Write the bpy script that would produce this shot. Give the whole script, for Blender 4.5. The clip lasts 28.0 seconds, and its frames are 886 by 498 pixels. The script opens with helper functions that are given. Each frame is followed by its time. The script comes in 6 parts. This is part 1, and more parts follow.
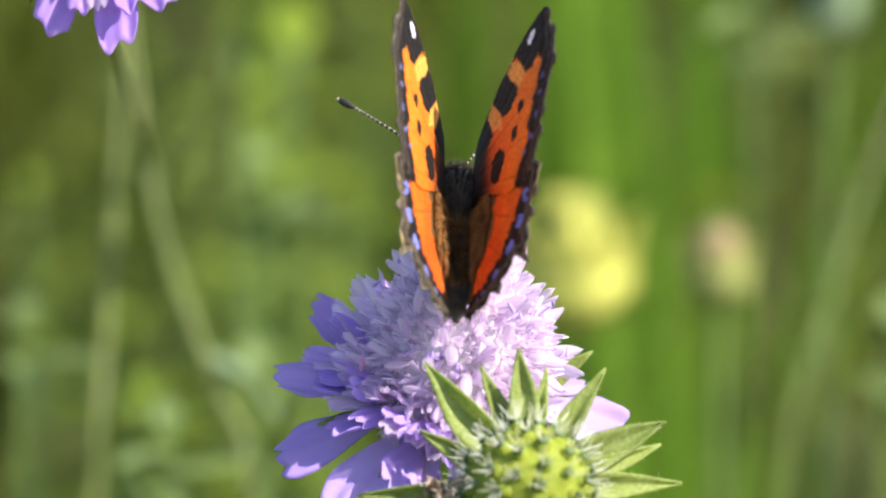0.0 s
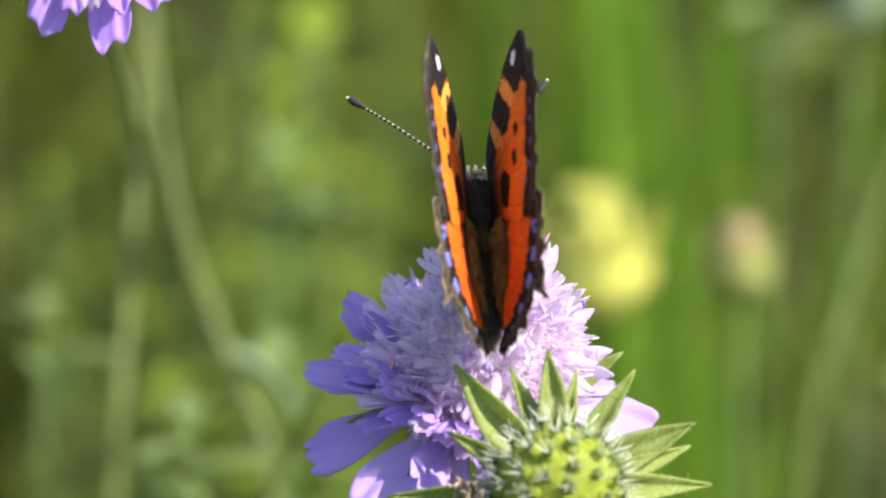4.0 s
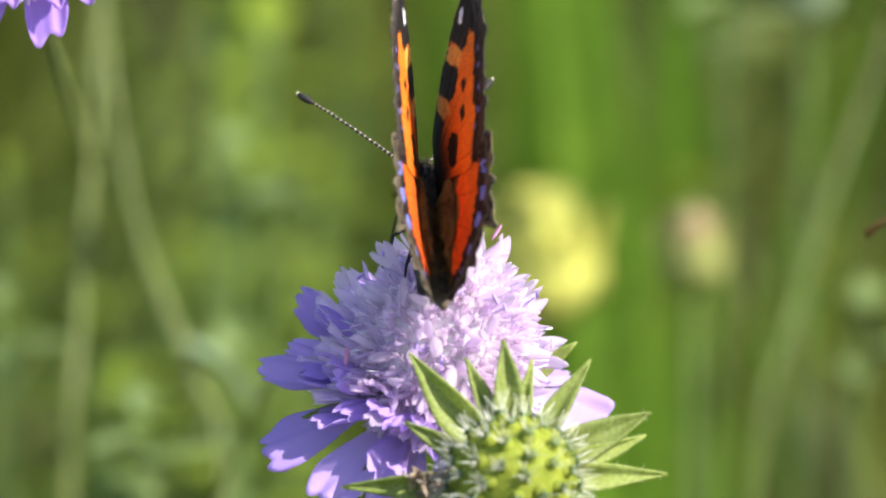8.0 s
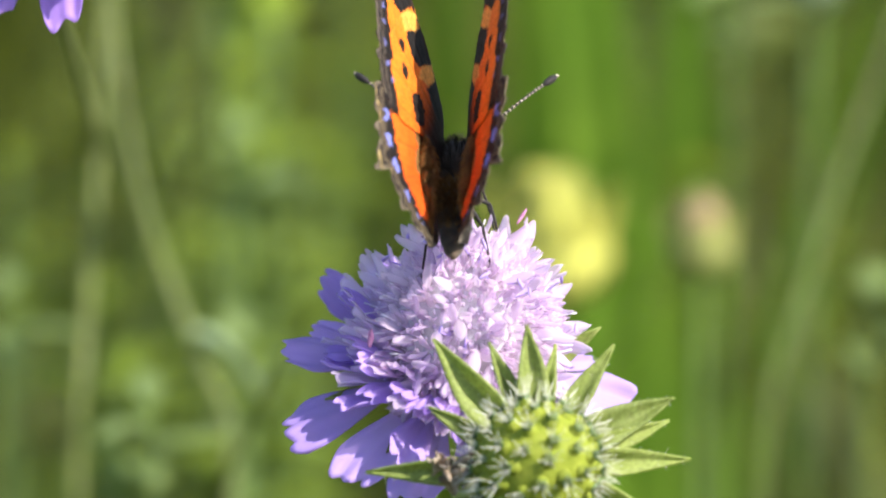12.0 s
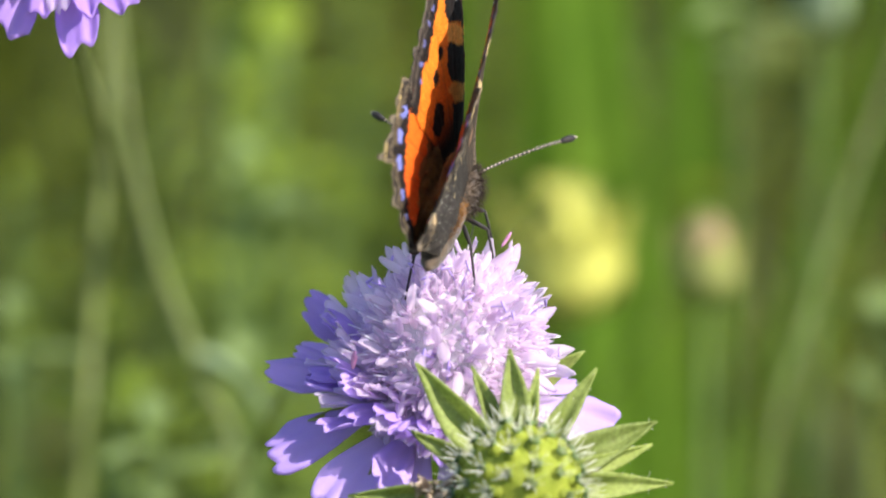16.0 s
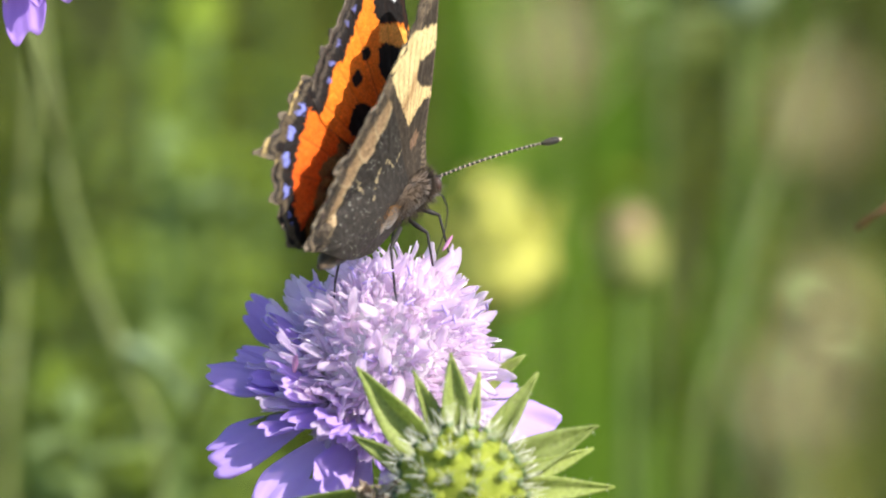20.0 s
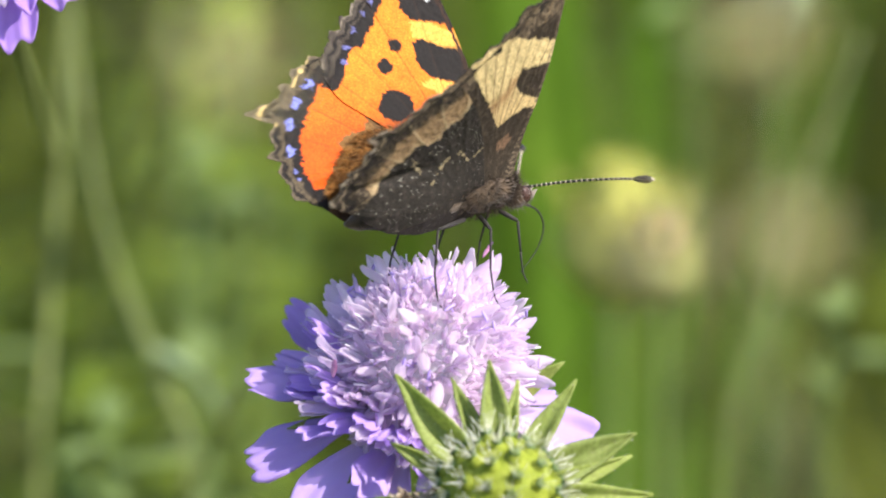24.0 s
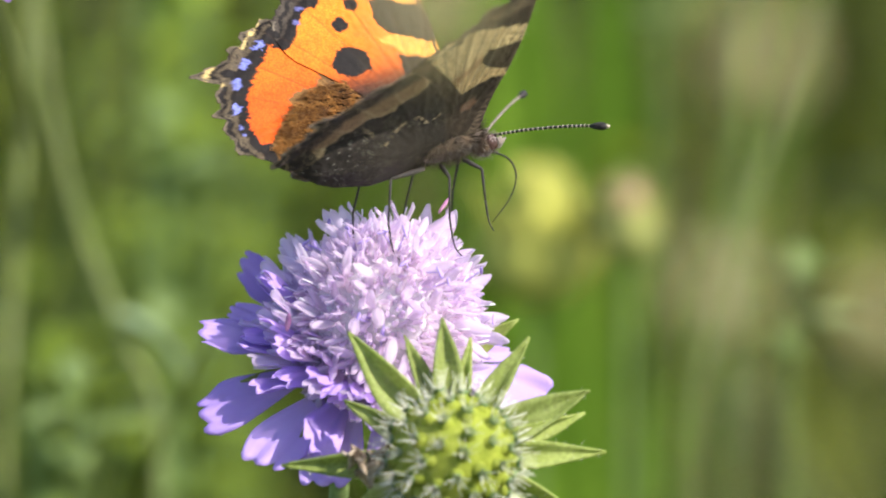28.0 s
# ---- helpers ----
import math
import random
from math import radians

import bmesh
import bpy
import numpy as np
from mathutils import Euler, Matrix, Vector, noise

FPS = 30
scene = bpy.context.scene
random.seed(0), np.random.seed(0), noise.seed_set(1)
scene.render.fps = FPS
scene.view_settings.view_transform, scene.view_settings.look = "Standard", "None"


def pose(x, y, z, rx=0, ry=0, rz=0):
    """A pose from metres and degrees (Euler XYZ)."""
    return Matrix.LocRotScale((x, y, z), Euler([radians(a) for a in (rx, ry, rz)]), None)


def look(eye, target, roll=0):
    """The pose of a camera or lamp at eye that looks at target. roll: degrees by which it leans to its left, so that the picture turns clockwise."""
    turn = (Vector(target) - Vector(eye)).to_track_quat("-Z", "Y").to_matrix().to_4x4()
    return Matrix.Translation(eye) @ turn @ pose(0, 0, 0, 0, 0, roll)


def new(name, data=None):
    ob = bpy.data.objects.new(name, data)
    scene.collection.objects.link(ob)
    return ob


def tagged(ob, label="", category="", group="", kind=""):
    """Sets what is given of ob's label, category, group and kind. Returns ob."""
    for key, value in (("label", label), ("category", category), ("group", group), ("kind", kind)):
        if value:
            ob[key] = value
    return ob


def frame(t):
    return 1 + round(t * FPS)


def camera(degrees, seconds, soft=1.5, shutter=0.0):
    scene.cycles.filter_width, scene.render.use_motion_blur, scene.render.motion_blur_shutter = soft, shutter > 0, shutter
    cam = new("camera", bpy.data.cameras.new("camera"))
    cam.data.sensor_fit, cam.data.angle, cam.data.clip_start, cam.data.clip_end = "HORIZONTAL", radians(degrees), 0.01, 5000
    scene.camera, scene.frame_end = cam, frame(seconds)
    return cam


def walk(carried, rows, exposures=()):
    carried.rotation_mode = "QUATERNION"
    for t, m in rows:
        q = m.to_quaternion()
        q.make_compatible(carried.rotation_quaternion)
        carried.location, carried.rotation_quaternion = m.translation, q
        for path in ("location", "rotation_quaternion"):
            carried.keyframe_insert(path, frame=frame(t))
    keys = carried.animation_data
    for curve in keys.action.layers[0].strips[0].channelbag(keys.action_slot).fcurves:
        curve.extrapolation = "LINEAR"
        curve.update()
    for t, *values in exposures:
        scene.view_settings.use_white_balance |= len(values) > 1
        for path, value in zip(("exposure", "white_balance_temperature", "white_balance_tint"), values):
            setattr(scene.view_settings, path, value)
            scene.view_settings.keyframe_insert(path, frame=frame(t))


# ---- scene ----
# Lengths in the build are millimetres (MM); the focus point lies 0.5 m over the ground.
MM = 0.001
TILT = radians(14)
FOCUS = Vector((0, 0, 0.5))
RIGHT = Vector((1, 0, 0))
UP = Vector((0, math.sin(TILT), math.cos(TILT)))
AWAY = Vector((0, math.cos(TILT), -math.sin(TILT)))
REACH = 800.0                       # from the lens to the focus point
EYE = FOCUS - AWAY * REACH * MM


def spot(u, v, w=0.0):
    """The place u right of and v above the line of sight, as seen at the focus distance, and w beyond it."""
    k = 1 + w / REACH
    return FOCUS + (RIGHT * (u * k) + UP * (v * k) + AWAY * w) * MM


def aim(u, v):
    """The camera, turned on its stand to look at (u, v)."""
    return look(EYE, spot(u, v))


cam = camera(6.17, 28.0, soft=2.0)
cam.data.dof.use_dof = True
cam.data.dof.focus_distance = 0.794
cam.data.dof.aperture_fstop = 21.0
walk(cam, [
(0, aim(-0.00, 0.00)), (0.5, aim(-0.60, -1.04)), (1, aim(-1.32, -1.04)), (1.5, aim(-1.26, -0.44)), (2, aim(-1.16, 0.39)), 
(2.5, aim(-1.10, -0.44)), (3, aim(-1.26, -0.94)), (3.5, aim(-1.76, -0.88)), (4, aim(-2.04, -0.60)), (4.5, aim(-1.59, 0.49)), 
(6.5, aim(-1.43, 1.16)), (7, aim(0.11, 0.39)), (7.5, aim(1.71, -0.44)), (8, aim(2.53, -1.54)), (8.5, aim(2.48, -2.53)), 
(9, aim(1.93, -2.97)), (9.5, aim(0.82, -3.14)), (10, aim(-0.17, -3.46)), (10.5, aim(0.17, -3.30)), (11, aim(0.82, -2.15)), 
(11.5, aim(1.43, -1.87)), (12, aim(1.76, -2.81)), (12.5, aim(2.37, -2.81)), (14.5, aim(3.63, -2.64)), (15, aim(3.19, -2.53)), 
(15.5, aim(2.09, -1.54)), (16, aim(1.26, -0.60)), (16.5, aim(0.94, -0.71)), (17, aim(0.82, -0.88)), (17.5, aim(0.77, 0.06)), 
(18, aim(1.87, 0.99)), (18.5, aim(3.52, 0.49)), (19, aim(5.55, 0.77)), (19.5, aim(7.15, -0.11)), (20, aim(8.69, -1.54)), 
(20.5, aim(8.03, -1.04)), (21, aim(6.66, 0.22)), (21.5, aim(5.58, -0.99)), (23.5, aim(5.13, -0.74)), (24, aim(5.54, -0.74)), 
(24.5, aim(6.24, -1.24)), (25, aim(6.86, -0.74)), (25.5, aim(7.52, -1.24)), (26, aim(7.89, -2.03)), (26.5, aim(7.65, -2.97)), 
(27, aim(7.77, -3.71)), (27.5, aim(8.35, -4.41)), (28, aim(8.96, -4.46)), ],
     exposures=[(0, 0.91), (12.5, 0.89), (15, 0.84), (20, 0.81), (28, 0.80)])

# ---- sky and sun ----
SUN = Vector((0.65, -0.34, 0.68)).normalized()      # towards the sun
world = bpy.data.worlds.new("sky")
scene.world = world
world.use_nodes = True
_n = world.node_tree.nodes
_sky = _n.new("ShaderNodeTexSky")
_sky.sky_type, _sky.sun_disc = "NISHITA", False
_sky.sun_elevation = math.asin(SUN.z)
_sky.sun_rotation = math.atan2(SUN.x, SUN.y)
_n["Background"].inputs["Strength"].default_value = 0.15
world.node_tree.links.new(_sky.outputs[0], _n["Background"].inputs["Color"])
sun = new("sun", bpy.data.lights.new("sun", "SUN"))
sun.data.energy, sun.data.angle, sun.data.color = 4.8, radians(0.5), (1.0, 0.95, 0.87)
sun.matrix_world = look(SUN * 5, (0, 0, 0))


# ---- materials ----
def material(name):
    m = bpy.data.materials.new(name)
    m.use_nodes = True
    return m, m.node_tree.nodes, m.node_tree.links, m.node_tree.nodes["Principled BSDF"]


def ramp(nodes, stops):
    r = nodes.new("ShaderNodeValToRGB")
    e = r.color_ramp.elements
    while len(e) < len(stops):
        e.new(0.5)
    for i, (at, c) in enumerate(stops):
        e[i].position, e[i].color = at, (*c, 1)
    return r


def noise_node(nodes, links, scale, detail=4.0, coord="Object", rough=0.55):
    tc = nodes.new("ShaderNodeTexCoord")
    n = nodes.new("ShaderNodeTexNoise")
    n.inputs["Scale"].default_value, n.inputs["Detail"].default_value = scale, detail
    n.inputs["Roughness"].default_value = rough
    links.new(tc.outputs[coord], n.inputs["Vector"])
    return n


def mix(nodes, links, kind, fac, a, b):
    x = nodes.new("ShaderNodeMix")
    x.data_type, x.blend_type = "RGBA", kind
    for sock, val in ((x.inputs[0], fac), (x.inputs[6], a), (x.inputs[7], b)):
        if isinstance(val, (int, float)):
            sock.default_value = val
        elif isinstance(val, tuple):
            sock.default_value = (*val, 1)
        else:
            links.new(val, sock)
    return x.outputs[2]


def bump(nodes, links, shader, height, strength, depth):
    b = nodes.new("ShaderNodeBump")
    b.inputs["Strength"].default_value, b.inputs["Distance"].default_value = strength, depth
    links.new(height, b.inputs["Height"])
    links.new(b.outputs[0], shader.inputs["Normal"])
    return b


def thin(nodes, links, shader, colour, amount):
    """Lets part of the light through a thin leaf or petal."""
    t = nodes.new("ShaderNodeBsdfTranslucent")
    m = nodes.new("ShaderNodeMixShader")
    m.inputs[0].default_value = amount
    links.new(colour, t.inputs["Color"])
    links.new(shader.outputs[0], m.inputs[1])
    links.new(t.outputs[0], m.inputs[2])
    links.new(m.outputs[0], nodes["Material Output"].inputs["Surface"])


def leaf_material(name, dark, light, grain, through_light=0.3, rough=0.5, vary=0.5, island=False, fleck=0.0):
    """A green or dry leaf: mottled at two scales, each piece a little different."""
    m, n, l, p = material(name)
    big, small = noise_node(n, l, grain), noise_node(n, l, grain * 9)
    c = ramp(n, ((0.3, dark), (0.7, light)))
    l.new(big.outputs[0], c.inputs[0])
    c2 = ramp(n, ((0.3, (0.72,) * 3), (0.7, (1.15,) * 3)))
    l.new(small.outputs[0], c2.inputs[0])
    col = mix(n, l, "MULTIPLY", 1.0, c.outputs[0], c2.outputs[0])
    if island:
        g = n.new("ShaderNodeNewGeometry").outputs["Random Per Island"]
    else:
        g = n.new("ShaderNodeObjectInfo").outputs["Random"]
    c3 = ramp(n, ((0.0, (1 - vary * 0.6,) * 3), (1.0, (1 + vary * 0.5, 1 + vary * 0.4, 1 + vary * 0.2))))
    l.new(g, c3.inputs[0])
    col = mix(n, l, "MULTIPLY", 1.0, col, c3.outputs[0])
    l.new(col, p.inputs["Base Color"])
    p.inputs["Roughness"].default_value = rough
    p.inputs["Specular IOR Level"].default_value = 0.2
    bump(n, l, p, small.outputs[0], 0.4, 0.0001)
    thin(n, l, p, col, through_light)
    return m


def petal_material(name, stops, through_light=0.35, clear=0.2):
    """Petal: the colour runs from throat to tip along the piece, with fine streaks."""
    m, n, l, p = material(name)
    a = n.new("ShaderNodeAttribute")
    a.attribute_name = "along"
    streak = noise_node(n, l, 900.0, 5.0)
    add = n.new("ShaderNodeMath")
    add.operation = "MULTIPLY_ADD"
    l.new(streak.outputs[0], add.inputs[0])
    add.inputs[1].default_value = 0.35
    l.new(a.outputs["Fac"], add.inputs[2])
    c = ramp(n, stops)
    l.new(add.outputs[0], c.inputs[0])
    info = n.new("ShaderNodeObjectInfo")
    c3 = ramp(n, ((0.0, (0.86, 0.84, 0.92)), (1.0, (1.06, 1.08, 1.02))))
    l.new(info.outputs["Random"], c3.inputs[0])
    col = mix(n, l, "MULTIPLY", 1.0, c.outputs[0], c3.outputs[0])
    l.new(col, p.inputs["Base Color"])
    p.inputs["Roughness"].default_value = 0.55
    fine = noise_node(n, l, 2600.0, 3.0)
    bump(n, l, p, fine.outputs[0], 0.5, 0.00008)
    thin(n, l, p, col, through_light)
    # the finest tissue is partly clear
    out = n["Material Output"].inputs["Surface"]
    solid = out.links[0].from_socket
    glassy, both = n.new("ShaderNodeBsdfTransparent"), n.new("ShaderNodeMixShader")
    glassy.inputs["Color"].default_value = (0.97, 0.93, 0.98, 1)
    both.inputs[0].default_value = clear
    l.new(solid, both.inputs[1])
    l.new(glassy.outputs[0], both.inputs[2])
    l.new(both.outputs[0], out)
    return m


def plain_material(name, dark, light, grain, rough=0.6, depth=0.0001, sheen=0.0):
    m, n, l, p = material(name)
    big, small = noise_node(n, l, grain), noise_node(n, l, grain * 7)
    c = ramp(n, ((0.32, dark), (0.68, light)))
    l.new(big.outputs[0], c.inputs[0])
    c2 = ramp(n, ((0.3, (0.7,) * 3), (0.7, (1.2,) * 3)))
    l.new(small.outputs[0], c2.inputs[0])
    col = mix(n, l, "MULTIPLY", 1.0, c.outputs[0], c2.outputs[0])
    l.new(col, p.inputs["Base Color"])
    p.inputs["Roughness"].default_value = rough
    p.inputs["Sheen Weight"].default_value = sheen
    bump(n, l, p, small.outputs[0], 0.5, depth)
    return m


def wing_material(name):
    """Wing scales: the pattern's colours, powdered with fine grain."""
    m, n, l, p = material(name)
    a = n.new("ShaderNodeAttribute")
    a.attribute_name = "pattern"
    grain, dust = noise_node(n, l, 5200.0, 3.0), noise_node(n, l, 700.0, 4.0)
    c1 = ramp(n, ((0.3, (0.62,) * 3), (0.72, (1.3,) * 3)))
    l.new(grain.outputs[0], c1.inputs[0])
    c2 = ramp(n, ((0.3, (0.85,) * 3), (0.7, (1.12,) * 3)))
    l.new(dust.outputs[0], c2.inputs[0])
    col = mix(n, l, "MULTIPLY", 1.0, a.outputs["Color"], c1.outputs[0])
    col = mix(n, l, "MULTIPLY", 1.0, col, c2.outputs[0])
    l.new(col, p.inputs["Base Color"])
    p.inputs["Roughness"].default_value = 0.75
    p.inputs["Specular IOR Level"].default_value = 0.25
    p.inputs["Sheen Weight"].default_value = 0.0
    bump(n, l, p, grain.outputs[0], 0.6, 0.00006)
    thin(n, l, p, col, 0.06)
    return m


LILAC_SMALL = petal_material("lilac_floret", ((0.15, (0.97, 0.94, 0.93)), (0.6, (0.97, 0.90, 0.955)), (1.1, (0.95, 0.82, 0.96))), 0.62, 0.5)
VIOLET_RAY = petal_material("violet_ray", ((0.10, (0.88, 0.79, 0.91)), (0.5, (0.70, 0.54, 0.90)), (1.0, (0.63, 0.45, 0.89))), 0.46, 0.12)
# far flower's rays: sun shining through the petals is put into the colour
FAR_VIOLET = petal_material("sunlit_violet_ray", ((0.10, (0.76, 0.62, 0.88)), (0.5, (0.66, 0.46, 0.87)), (1.0, (0.60, 0.38, 0.86))), 0.55, 0.1)
STAMEN = plain_material("stamen_violet", (0.34, 0.24, 0.62), (0.48, 0.36, 0.72), 2000)
ANTHER = plain_material("anther_pink", (0.45, 0.16, 0.34), (0.62, 0.30, 0.48), 3000)
WHITE_HAIR = plain_material("pale_style", (0.72, 0.66, 0.74), (0.84, 0.80, 0.84), 2000)
CORE = leaf_material("flower_core", (0.88, 0.80, 0.86), (0.95, 0.90, 0.93), 900, 0.4, 0.6, 0.0)
BRACT = leaf_material("bract_green", (0.26, 0.34, 0.07), (0.46, 0.53, 0.17), 260, 0.48, 0.5, 0.3)
STEM = leaf_material("stem_green", (0.12, 0.19, 0.05), (0.22, 0.31, 0.10), 120, 0.1, 0.5, 0.3)
ACHENE = leaf_material("achene_yellow_green", (0.25, 0.32, 0.03), (0.42, 0.47, 0.07), 700, 0.4, 0.6, 0.3)
CALYX = leaf_material("calyx_grey_green", (0.13, 0.22, 0.08), (0.28, 0.38, 0.17), 900, 0.3, 0.5, 0.4)
BRISTLE = plain_material("bristle_white", (0.70, 0.68, 0.50), (0.90, 0.88, 0.74), 3000, 0.4)
WITHERED = leaf_material("withered_floret", (0.20, 0.12, 0.07), (0.62, 0.52, 0.42), 600, 0.2, 0.7, 0.5)
WING = wing_material("wing_scales")
BODY = plain_material("body_dark_brown", (0.035, 0.020, 0.010), (0.10, 0.058, 0.026), 900, 0.75, 0.0002, 0.2)
FUR = plain_material("fur_brown", (0.024, 0.016, 0.010), (0.075, 0.048, 0.028), 700, 0.9, 0.0001)
FUR_GOLD = plain_material("fur_golden_brown", (0.16, 0.066, 0.014), (0.44, 0.20, 0.040), 700, 0.8, 0.0001)
FUR_GREY = plain_material("fur_grey_brown", (0.07, 0.05, 0.04), (0.20, 0.15, 0.11), 700, 0.7, 0.0001, 0.3)
LEG = plain_material("leg_black_brown", (0.008, 0.006, 0.006), (0.030, 0.023, 0.019), 1500, 0.75)
CREAM = plain_material("antenna_cream", (0.45, 0.36, 0.24), (0.72, 0.62, 0.46), 3000, 0.6)
EYE_DARK = plain_material("eye_brown", (0.03, 0.014, 0.01), (0.09, 0.04, 0.03), 4000, 0.25)
# dark end of the patches paints the shaded gaps in the grass
GRASS = leaf_material("grass_green", (0.010, 0.024, 0.003), (0.155, 0.185, 0.021), 24, 0.35, 0.5, 0.9, True)
# wide colour range imitates sunlit leaves against shaded gaps
UNDERGROWTH = leaf_material("undergrowth", (0.025, 0.055, 0.005), (0.23, 0.28, 0.03), 40, 0.4, 0.5, 0.9, True)
WILD_STEM = leaf_material("wild_stem", (0.06, 0.105, 0.014), (0.20, 0.25, 0.05), 30, 0.2, 0.5, 0.8)
BLADE = leaf_material("broad_grass", (0.085, 0.185, 0.012), (0.18, 0.30, 0.027), 30, 0.4, 0.45, 0.3)
HERB = leaf_material("herb_yellow_green", (0.15, 0.24, 0.022), (0.33, 0.41, 0.05), 60, 0.4, 0.5, 0.5)
PALE_STEM = leaf_material("pale_stem", (0.20, 0.24, 0.08), (0.30, 0.34, 0.13), 60, 0.2, 0.5, 0.3)
PALE_LEAF = leaf_material("pale_leaf", (0.26, 0.36, 0.20), (0.42, 0.52, 0.32), 80, 0.3, 0.5, 0.3)
SOFT_LEAF = leaf_material("soft_green_leaf", (0.20, 0.29, 0.09), (0.34, 0.43, 0.17), 80, 0.35, 0.5, 0.3)
YELLOW = leaf_material("yellow_floret", (0.56, 0.57, 0.10), (0.74, 0.72, 0.20), 300, 0.3, 0.5, 0.3)
BUD_GREEN = leaf_material("bud_yellow_green", (0.36, 0.39, 0.11), (0.54, 0.54, 0.19), 300, 0.3, 0.5, 0.3)
ROSE = leaf_material("bud_rose", (0.52, 0.36, 0.20), (0.72, 0.52, 0.32), 300, 0.25, 0.55, 0.3)
STRAW = leaf_material("dry_straw", (0.80, 0.72, 0.44), (0.95, 0.88, 0.62), 200, 0.5, 0.55, 0.4)
RUST = leaf_material("rust_leaf", (0.16, 0.07, 0.03), (0.32, 0.15, 0.07), 300, 0.2, 0.6, 0.3)


# ---- mesh helpers ----
def part(name, data, mat, parent, label="", m=None):
    """Links a mesh as one part under a thing or under a part."""
    ob = new(name, data)
    if mat is not None and not data.materials:
        data.materials.append(mat)
    ob.parent = parent
    if m is not None:
        ob.matrix_basis = m
    if label:
        ob["label"] = label
    return ob


def mesh(name, verts, faces, smooth=True):
    me = bpy.data.meshes.new(name)
    me.from_pydata([tuple(v) for v in verts], [], faces)
    me.update()
    if smooth:
        me.polygons.foreach_set("use_smooth", [True] * len(me.polygons))
    return me


def shell(name, grid, thick, along=None):
    """A thin sheet with two faces and a rim from a grid of points, in millimetres."""
    g = np.asarray(grid, float)
    nu, nv = g.shape[:2]
    du, dv = np.gradient(g, axis=0), np.gradient(g, axis=1)
    nrm = np.cross(du, dv)
    nrm /= np.maximum(np.linalg.norm(nrm, axis=2, keepdims=True), 1e-9)
    top, low = g + nrm * thick / 2, g - nrm * thick / 2
    verts = np.concatenate([top.reshape(-1, 3), low.reshape(-1, 3)]) * MM
    faces, off = [], nu * nv
    for i in range(nu - 1):
        for j in range(nv - 1):
            a, b, c, d = i * nv + j, (i + 1) * nv + j, (i + 1) * nv + j + 1, i * nv + j + 1
            faces.append((a, b, c, d))
            faces.append((off + d, off + c, off + b, off + a))
    rim = [i * nv for i in range(nu)] + [(nu - 1) * nv + j for j in range(1, nv)]
    rim += [i * nv + nv - 1 for i in range(nu - 2, -1, -1)] + [j for j in range(nv - 2, 0, -1)]
    for a, b in zip(rim, rim[1:] + rim[:1]):
        faces.append((b, a, off + a, off + b))
    me = mesh(name, verts.tolist(), faces)
    if along is not None:
        at = me.attributes.new("along", "FLOAT", "POINT")
        s = np.broadcast_to(np.asarray(along, float), (nu, nv)).ravel()
        at.data.foreach_set("value", np.concatenate([s, s]))
    return me


def tube_data(points, radii, sides=8):
    """Vertices and faces of a closed tube through points (millimetres)."""
    pts = [Vector(p) for p in points]
    verts, faces = [], []
    ref = Vector((0.31, 0.77, 0.55))
    for i, p in enumerate(pts):
        d = (pts[min(i + 1, len(pts) - 1)] - pts[max(i - 1, 0)]).normalized()
        x = d.cross(ref).normalized()
        y = d.cross(x)
        for k in range(sides):
            a = 2 * math.pi * k / sides
            verts.append((p + (x * math.cos(a) + y * math.sin(a)) * radii[i]) * MM)
    for i in range(len(pts) - 1):
        for k in range(sides):
            a, b = i * sides + k, i * sides + (k + 1) % sides
            faces.append((a, b, b + sides, a + sides))
    faces.append(tuple(range(sides - 1, -1, -1)))
    faces.append(tuple((len(pts) - 1) * sides + k for k in range(sides)))
    return [tuple(v) for v in verts], faces


def tube(name, points, radii, sides=8):
    return mesh(name, *tube_data(points, radii, sides))


def joined(name, pieces):
    verts, faces = [], []
    for v, f in pieces:
        o = len(verts)
        verts += v
        faces += [tuple(i + o for i in q) for q in f]
    return mesh(name, verts, faces)


def bend(points, n):
    """A smooth line through points, n steps between each two."""
    p = [Vector(q) for q in points]
    p = [p[0] * 2 - p[1]] + p + [p[-1] * 2 - p[-2]]
    out = []
    for i in range(1, len(p) - 2):
        for k in range(n):
            t = k / n
            out.append(0.5 * (2 * p[i] + (p[i + 1] - p[i - 1]) * t + (2 * p[i - 1] - 5 * p[i] + 4 * p[i + 1] - p[i + 2]) * t * t
                              + (3 * p[i] - p[i - 1] - 3 * p[i + 1] + p[i + 2]) * t ** 3))
    return out + [p[-2]]


def ball_data(c, r, rows=8, cols=12, rough=0.0, seed=0):
    """A rounded lump with radii r about c."""
    verts, faces = [], []
    for i in range(rows + 1):
        th = math.pi * i / rows
        for k in range(cols):
            ph = 2 * math.pi * k / cols
            d = Vector((math.sin(th) * math.cos(ph), math.sin(th) * math.sin(ph), math.cos(th)))
            s = 1 + rough * noise.noise(d * 2.3 + Vector((seed, 0, 0)))
            verts.append(tuple(Vector((c[0] + d.x * r[0] * s, c[1] + d.y * r[1] * s, c[2] + d.z * r[2] * s)) * MM))
    for i in range(rows):
        for k in range(cols):
            a, b = i * cols + k, i * cols + (k + 1) % cols
            faces.append((a, a + cols, b + cols, b))
    return verts, faces


def ball(name, c, r, rows=8, cols=12, rough=0.0, seed=0):
    return mesh(name, *ball_data(c, r, rows, cols, rough, seed))


def turn_to(z, roll=0.0):
    """A rotation that takes the z axis to z."""
    return Vector(z).normalized().to_track_quat("Z", "Y").to_matrix().to_4x4() @ Matrix.Rotation(roll, 4, "Z")


